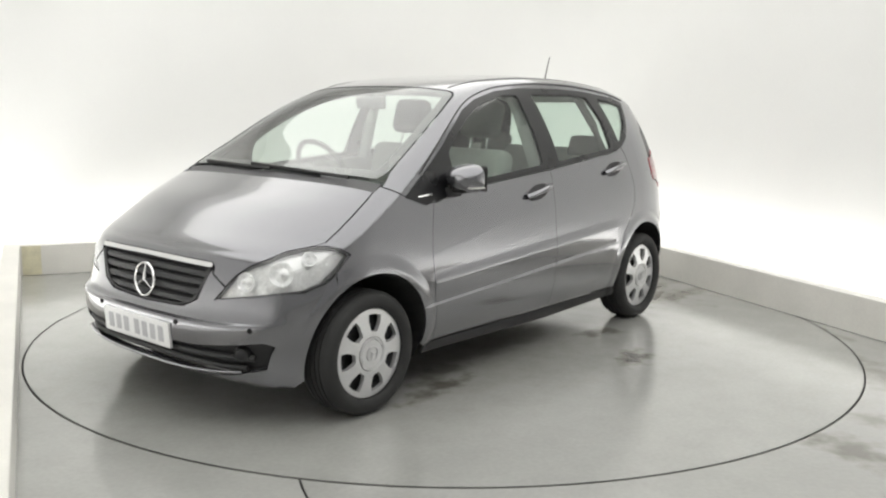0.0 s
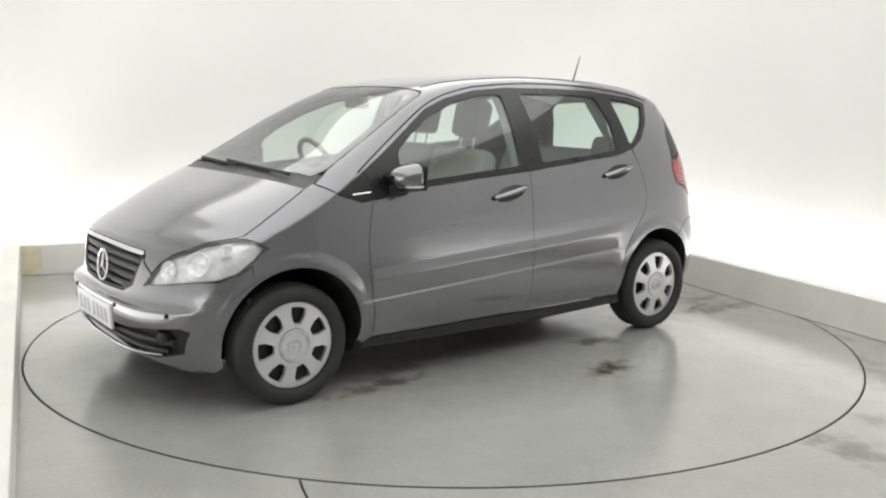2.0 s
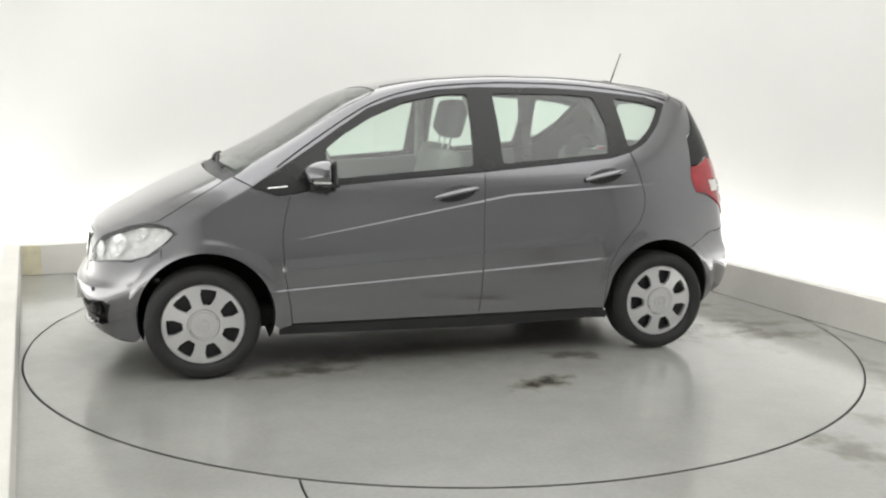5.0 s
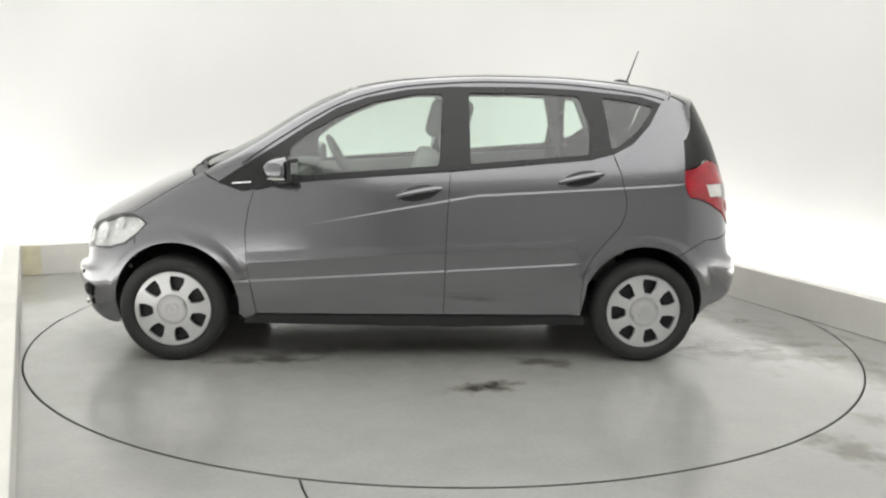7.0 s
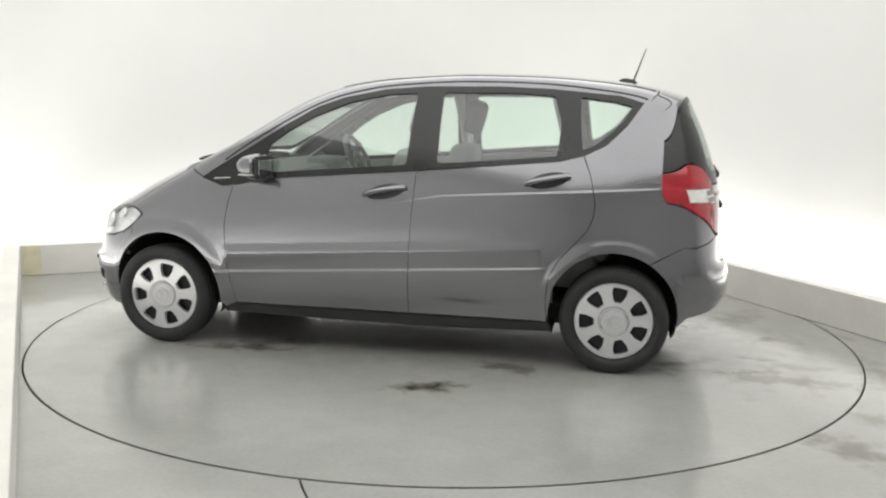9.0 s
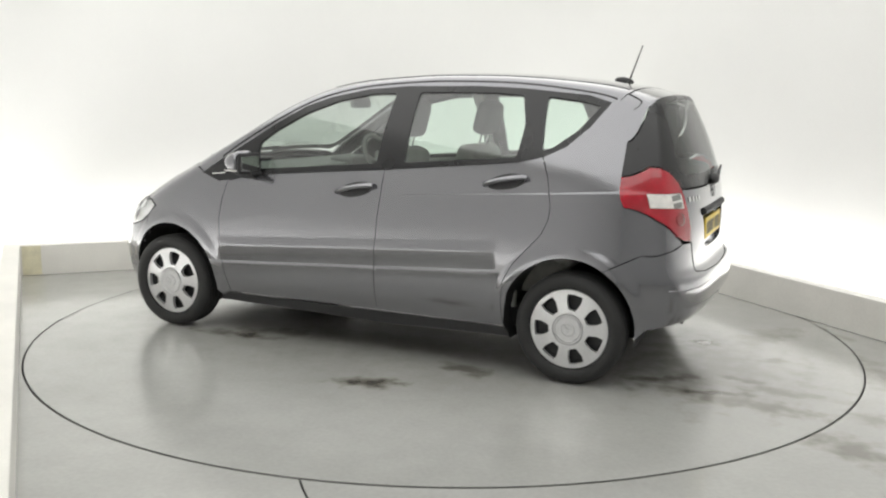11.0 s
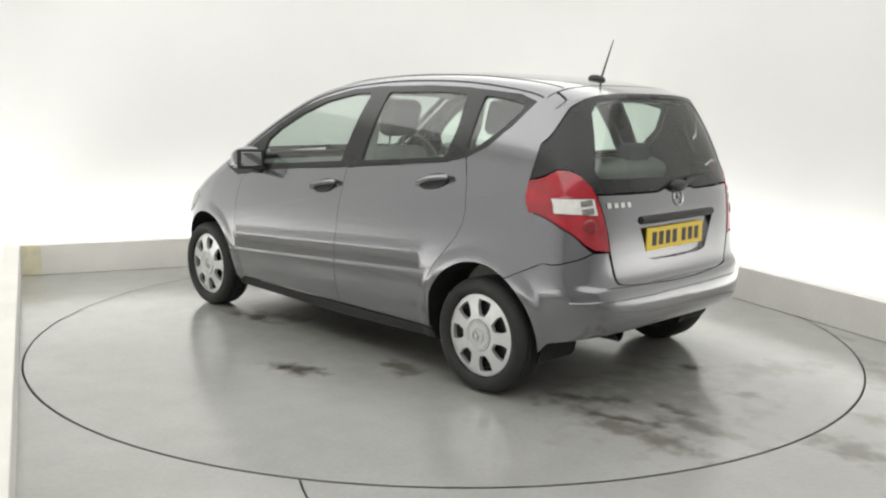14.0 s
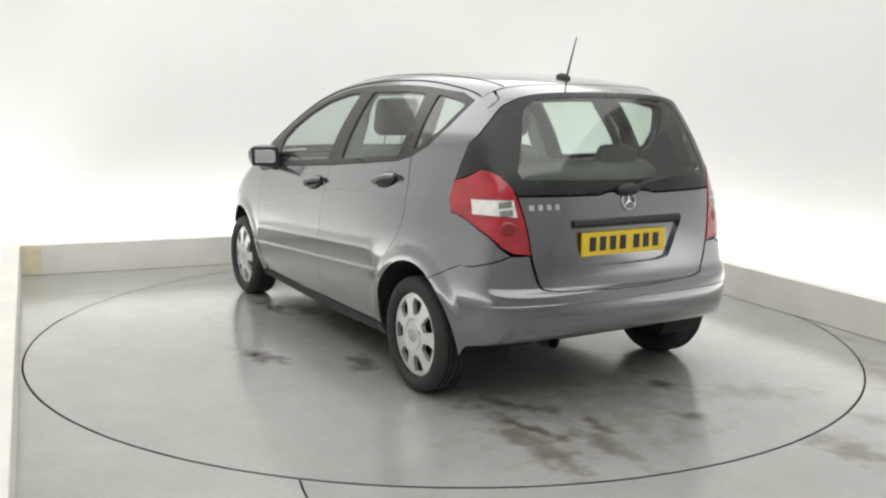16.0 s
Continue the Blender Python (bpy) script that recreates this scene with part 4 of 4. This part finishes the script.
def build_top_and_rear(car):
    roof = [(13.15, 0.0), (13.08, 0.535), (12.87, 0.570), (11.5, 0.660), (10.45, 0.72), (10.2, 0.745), (10.02, 0.756), (10.02, EDGE), (19.40, EDGE), (19.40, 0.0)]
    strip_panel("roof", [both(roof)], M_PAINT, car, "dark grey roof with windscreen pillars", thick=0.02)
    strip_panel("headlining", [both([(13.2, 0.0), (13.2, 0.52), (14, 0.50), (20.2, 0.46), (20.2, 0.0)])], M_LINING, car, "pale roof lining", sink=0.05, thick=0.0, inset=0.0)
    for y in (0.47, -0.47):
        bm = bmesh.new()
        tube(bm, [Vector(over(13.3 + 6.0 * j / 40, at_y(13.3 + 6.0 * j / 40, y))) - Vector((0, 0, 0.0005)) for j in range(41)], 0.0035, 6)
        part("roof_strip", bm, M_PLASTIC, car)
    for sg in (1, -1):
        bm = bmesh.new()
        tube(bm, [Vector((x, sg * (side_y(x, z) + 0.0005), z)) for x, z in edge(10.6, 19.3)], 0.0045, 6)
        part("roof_seam", bm, M_PLASTIC, car, "thin black seam along the roof edge")
        pil = [(19.42, 0.535), (20.0, 0.552), (20.6, EDGE), (19.42, EDGE)]
        strip_panel("rear_pillar", [[(s, q * sg) for s, q in fine_s(pil + pil[:1])[:-1]]], M_PAINT, car)
    strip_panel("spoiler", [both([(19.44, 0.0), (19.44, 0.525), (20.0, 0.546), (20.62, EDGE), (21.84, EDGE), (21.02, 0.565), (20.74, 0.488), (20.52, 0.40), (20.40, 0.0)])], M_PAINT, car, "roof spoiler over the rear screen", thick=0.03)
    black = both([(20.43, 0.0), (20.55, 0.40), (20.77, 0.486), (21.05, 0.563), (21.89, EDGE), (22.68, EDGE), (22.45, 0.705), (22.47, 0.672), (22.85, 0.612), (22.98, 0.595), (23.0, 0.17), (22.93, 0.12), (22.91, 0.0)])
    pane = both([(20.95, 0.0), (21.02, 0.42), (21.3, 0.485), (22.5, 0.575), (22.66, 0.56), (22.70, 0.0)])
    rs = strip_panel("rear_screen", [black, rounded(pane)], M_BLACK, car, "black gloss surround of the rear screen", inset=0.001)
    strip_panel("rear_pane", [rounded(pane)], M_REAR, rs, "dark tinted rear screen", inset=-0.004, sink=0.002, thick=0.0)
    gate = both([(22.96, 0.0), (22.98, 0.12), (23.04, 0.17), (23.02, 0.593), (23.6, 0.572), (24.4, 0.545), (25.2, 0.492), (25.6, 0.36), (25.85, 0.12), (25.87, 0.0)])
    recess = rounded(both([(23.76, 0.0), (23.76, 0.33), (23.9, 0.345), (24.6, 0.27), (24.66, 0.20), (24.67, 0.0)]), 0.1)
    tg = strip_panel("tailgate", [gate, recess], M_PAINT, car, "dark grey tailgate with a plate recess", thick=0.02)
    strip_panel("plate_recess", [recess], M_PAINT, tg, sink=0.02, inset=-0.004, thick=0.0)
    bm = bmesh.new()
    tube(bm, [Vector(over(23.80, at_y(23.8, -0.33 + 0.66 * j / 20))) + normal_over(23.8, 0) * 0.002 for j in range(21)], 0.017, 8, 1.2)
    part("gate_handle", bm, M_PLASTIC, tg, "dark grip above the plate", smooth=True)
    m = frame_on(24.26, 0.02, -0.004)
    plate = part("number_plate", box((-0.006, -0.26, -0.0555), (0.004, 0.26, 0.0555), m, 0.003), M_YELLOW, car, "yellow rear number plate")
    bars(plate, m @ Matrix.Translation((0.0042, 0, 0)), 0.43, 0.066, M_INK)
    star_badge("badge", frame_on(23.22, 0.0, 0.002), 0.04, tg, M_CHROME)
    for i in range(4):
        part("model_bar", box((0, -0.012, -0.012), (0.003, 0.012, 0.012), frame_on(23.3, 0.54 - 0.042 * i, 0.001), 0.001), M_CHROME, tg, "small chrome bar")
    # rear wiper
    bm = bmesh.new()
    tube(bm, [Vector(over(22.88, at_y(22.9, 0.0))) + Vector((-0.03, -0.02, 0)), Vector(over(22.76, at_y(22.8, -0.12))) + Vector((-0.03, 0, 0)), Vector(over(22.66, at_y(22.7, -0.32))) + Vector((-0.022, 0, 0))], 0.010, 8, 1.2, 0.6)
    wp = part("rear_wiper", bm, M_PLASTIC, car, "black rear wiper", smooth=True)
    bm = bmesh.new()
    bmesh.ops.create_uvsphere(bm, u_segments=20, v_segments=12, radius=1, matrix=frame_on(22.93, 0.0, 0.012) @ Matrix.Diagonal((0.03, 0.07, 0.03, 1)))
    part("wiper_hub", bm, M_PLASTIC, wp, smooth=True)
    for sg in (1, -1):
        tl = [(22.495, 0.675), (22.6, 0.645), (22.84, 0.61), (23.04, 0.598), (23.6, 0.577), (24.40, 0.552), (24.36, 0.635), (24.25, 0.682), (23.88, 0.748), (23.50, EDGE), (22.71, EDGE), (22.478, 0.705)]
        lp = [(s, q * sg) for s, q in fine_s(tl + [tl[0]])]
        white = [(s, q * sg) for s, q in fine_s([(23.10, 0.612), (23.10, 0.750), (23.50, 0.757), (23.56, 0.604), (23.10, 0.612)])][:-1]
        lamp = strip_panel("tail_lamp", [lp, white], M_RED, car, "red tail lamp with a white band", thick=0.02, sink=-0.004)
        strip_panel("reverse_lamp", [white], M_WHITE, lamp, "white lamp band", inset=0.001, sink=-0.003, thick=0.01)
        for s in (23.21, 23.44):
            part("reflector", box((-0.008, -0.030, -0.014), (0.002, 0.030, 0.014), frame_on(s, sg * 0.648, 0.004), 0.003), M_SMOKE, lamp, "smoked grey bulb window")
        bm = bmesh.new()
        bmesh.ops.create_uvsphere(bm, u_segments=24, v_segments=12, radius=1, matrix=frame_on(23.86, sg * 0.648, 0.003) @ Matrix.Diagonal((0.006, 0.036, 0.034, 1)))
        part("bulb_bowl", bm, M_RUBY, lamp, "deep red round bulb lens", smooth=True)
        corner = [(24.412, 0.643), (24.265, 0.685), (23.895, 0.751), (23.52, EDGE), (24.765, EDGE), (24.61, 0.752), (24.412, 0.648)]
        strip_panel("wing_corner", [[(s, q * sg) for s, q in fine_s(corner)][:-1]], M_PAINT, car)
    strip_panel("rear_inner", [both([(22.78, 0.0), (22.60, 0.55), (22.50, EDGE), (25.8, EDGE), (25.8, 0.0)])], M_DARK, car, "dark inner rear panel", sink=0.05, thick=0.0, inset=0.0)
    rb = [(25.91, 0.0), (25.89, 0.13), (25.64, 0.37), (25.25, 0.50), (24.412, 0.556), (24.42, 0.641), (24.617, 0.7515), (24.775, EDGE), (29, EDGE), (29, 0.0)]
    rbp = strip_panel("rear_bumper", [both(rb)], M_PAINT, car, "dark grey painted rear bumper", thick=0.03)
    bm = bmesh.new()
    tube(bm, [Vector(over(26.35, -0.9 + 1.8 * j / 40)) + Vector((0.002, 0, 0)) for j in range(41)], 0.005, 6)
    part("bumper_ledge", bm, M_PAINT, rbp, smooth=True)
    bm = bmesh.new()
    spin(bm, [(0.036, -0.10), (0.036, 0.07), (0.031, 0.07), (0.031, -0.10)], Matrix.Translation((-1.70, 0.37, 0.305)) @ pose(0, 0, 0, 0, 0, 90), 24)
    part("exhaust_pipe", bm, M_STEEL, car, "dark exhaust pipe", smooth=True)
    # aerial on the roof
    bm = bmesh.new()
    bmesh.ops.create_uvsphere(bm, u_segments=20, v_segments=12, radius=1, matrix=Matrix.Translation((-1.305, 0, 1.543)) @ pose(0, 0, 0, 0, -8, 0) @ Matrix.Diagonal((0.055, 0.02, 0.022, 1)))
    ae = part("aerial", bm, M_PLASTIC, car, "black aerial foot on the roof", smooth=True)
    part("mast", tube(bmesh.new(), [(-1.335, 0, 1.55), (-1.40, 0, 1.74)], 0.0055, 8, 1.0, 0.5), M_PLASTIC, ae)


def cushion(lo, hi, m, bevel=0.05):
    return box(lo, hi, m, bevel, 4)


def build_cabin(car):
    part("cabin_floor", box((-1.55, -0.72, 0.232), (1.30, 0.72, 0.34), None, 0.02), M_DARK, car, "dark cabin floor")
    part("underbody", box((-1.30, -0.60, 0.195), (1.62, 0.60, 0.230), None, 0.015), M_DARK, car, "dark underbody")
    part("engine_bay", box((1.0, -0.50, 0.223), (1.70, 0.50, 0.62), None, 0.03), M_DARK, car, "dark engine bay")
    part("boot_floor", box((-1.66, -0.50, 0.342), (-1.05, 0.50, 0.62), None, 0.02), M_DARK, car, "dark boot floor")
    dash = part("dashboard", sheet([(1.16, -0.68, 0.62), (1.16, -0.68, 0.99), (0.95, -0.68, 1.015), (0.66, -0.68, 0.99), (0.60, -0.68, 0.90), (0.70, -0.68, 0.62)], (0, 1.36, 0)), M_DASH, car, "dark grey dashboard")
    part("binnacle", box((0.60, -0.50, 0.96), (0.80, -0.22, 1.035), None, 0.03, 3), M_DASH, dash, smooth=True)
    # steering wheel on the car's right
    m = pose(0.46, -0.36, 1.01, 0, -62, 0)
    bm = bmesh.new()
    tube(bm, [m @ Vector((0.185 * math.cos(k * math.tau / 40), 0.185 * math.sin(k * math.tau / 40), 0)) for k in range(41)], 0.016, 8)
    st = part("steering_wheel", bm, M_DASH, car, "dark steering wheel", smooth=True)
    bm = bmesh.new()
    for a in (0, 180, 270):
        tube(bm, [m @ Vector((0, 0, 0)), m @ Vector((0.18 * math.sin(radians(a)), 0.18 * math.cos(radians(a)), 0))], 0.018, 6)
    bmesh.ops.create_uvsphere(bm, u_segments=16, v_segments=10, radius=0.07, matrix=m @ Matrix.Diagonal((1, 1, 0.4, 1)))
    part("spokes", bm, M_DASH, st, smooth=True)
    for y, x in ((0.36, 0.075), (-0.36, -0.11)):
        back = pose(x - 0.03, y, 0.54, 0, -14.5, 0)
        seat = part("front_seat", cushion((-0.12, y - 0.25, 0.42), (0.42, y + 0.25, 0.60), pose(x, 0, 0, 0, -4, 0)), M_CLOTH, car, "pale grey cloth front seat", smooth=True)
        part("backrest", cushion((-0.07, -0.245, 0.0), (0.08, 0.245, 0.62), back, 0.06), M_CLOTH, seat, smooth=True)
        part("headrest", cushion((-0.05, -0.13, 0.69), (0.06, 0.13, 0.91), back, 0.045), M_HEADREST, seat, "dark grey headrest", smooth=True)
        for d in (-0.06, 0.06):
            part("headrest_rod", tube(bmesh.new(), [back @ Vector((0, d, 0.56)), back @ Vector((0, d, 0.70))], 0.006, 6), M_CHROME, seat)
    bench = part("rear_seat", cushion((-1.18, -0.62, 0.40), (-0.68, 0.62, 0.60), None), M_CLOTH, car, "grey cloth rear bench", smooth=True)
    part("backrest", cushion((-0.08, -0.62, 0.0), (0.07, 0.62, 0.58), pose(-1.14, 0, 0.56, 0, -20, 0), 0.05), M_CLOTH, bench, smooth=True)
    for y in (0.38, -0.38):
        part("headrest", cushion((-0.05, y - 0.12, 0.50), (0.05, y + 0.12, 0.66), pose(-1.14, 0, 0.56, 0, -16, 0), 0.04), M_HEADREST, bench, smooth=True)
    for sg in (1, -1):
        part("door_card", sheet([(0.85, sg * 0.73, 0.34), (0.85, sg * 0.73, 0.95), (0.60, sg * 0.735, 0.99), (-0.95, sg * 0.735, 1.09), (-0.95, sg * 0.73, 0.34)], (0, -sg * 0.03, 0)), M_CARD, car, "pale grey door lining")
        for x, lean in ((-0.23, 0.02), (-1.05, 0.06)):
            bm = bmesh.new()
            tube(bm, [(x + lean * 0.0, sg * 0.70, 1.04), (x + lean, sg * 0.615, 1.28), (x + 2 * lean, sg * 0.505, 1.48)], 0.045, 10, 0.6)
            part("pillar_lining", bm, M_LINING if x > -0.5 else M_DASH, car, smooth=True)
    bm = box((-0.02, -0.11, -0.035), (0.015, 0.11, 0.035), pose(0.42, 0, 1.40, 0, 10, 0), 0.015, 3)
    part("rear_view_mirror", bm, M_DASH, car, smooth=True)


M_GREYINK = mat("grey_plate_ink", (0.45, 0.45, 0.47), 0.5)
car = thing("car", Matrix(), "dark grey metallic five-door hatchback car on the turntable", "car")
build_side(car, False)
build_side(car, True)
build_front(car)
build_top_and_rear(car)
build_cabin(car)
for wx in (HUB, -HUB):
    for wy in (1, -1):
        build_wheel(car, wx, wy)

# ---- what moves: the turntable carries the car round ----
TURN = [(0, 230.53), (0.5, 227.97), (1, 224.68), (1.5, 221.18), (2, 217.66), (2.5, 214.2), (3, 210.67), (3.5, 207.2), (4, 203.69),
        (4.6, 199.45), (5.2, 195.2), (5.8, 190.97), (6.5, 186.05), (7, 182.64), (7.5, 179.25), (8, 175.83), (8.5, 172.41), (9, 168.98),
        (9.6, 164.88), (10.2, 160.77), (10.8, 156.67), (11.5, 151.88), (12, 148.47), (12.5, 145.1), (13, 141.66), (13.5, 138.23), (14, 134.84),
        (14.5, 131.49), (15, 128.04), (15.5, 124.58), (16, 121.11)]


def motions():
    walk(turntable, [(t, pose(0, 0, 0, 0, 0, a)) for t, a in TURN])
    walk(car, [(t, pose(0, 0, 0, 0, 0, a) @ pose(0.220, -0.035, 0)) for t, a in TURN])


motions()
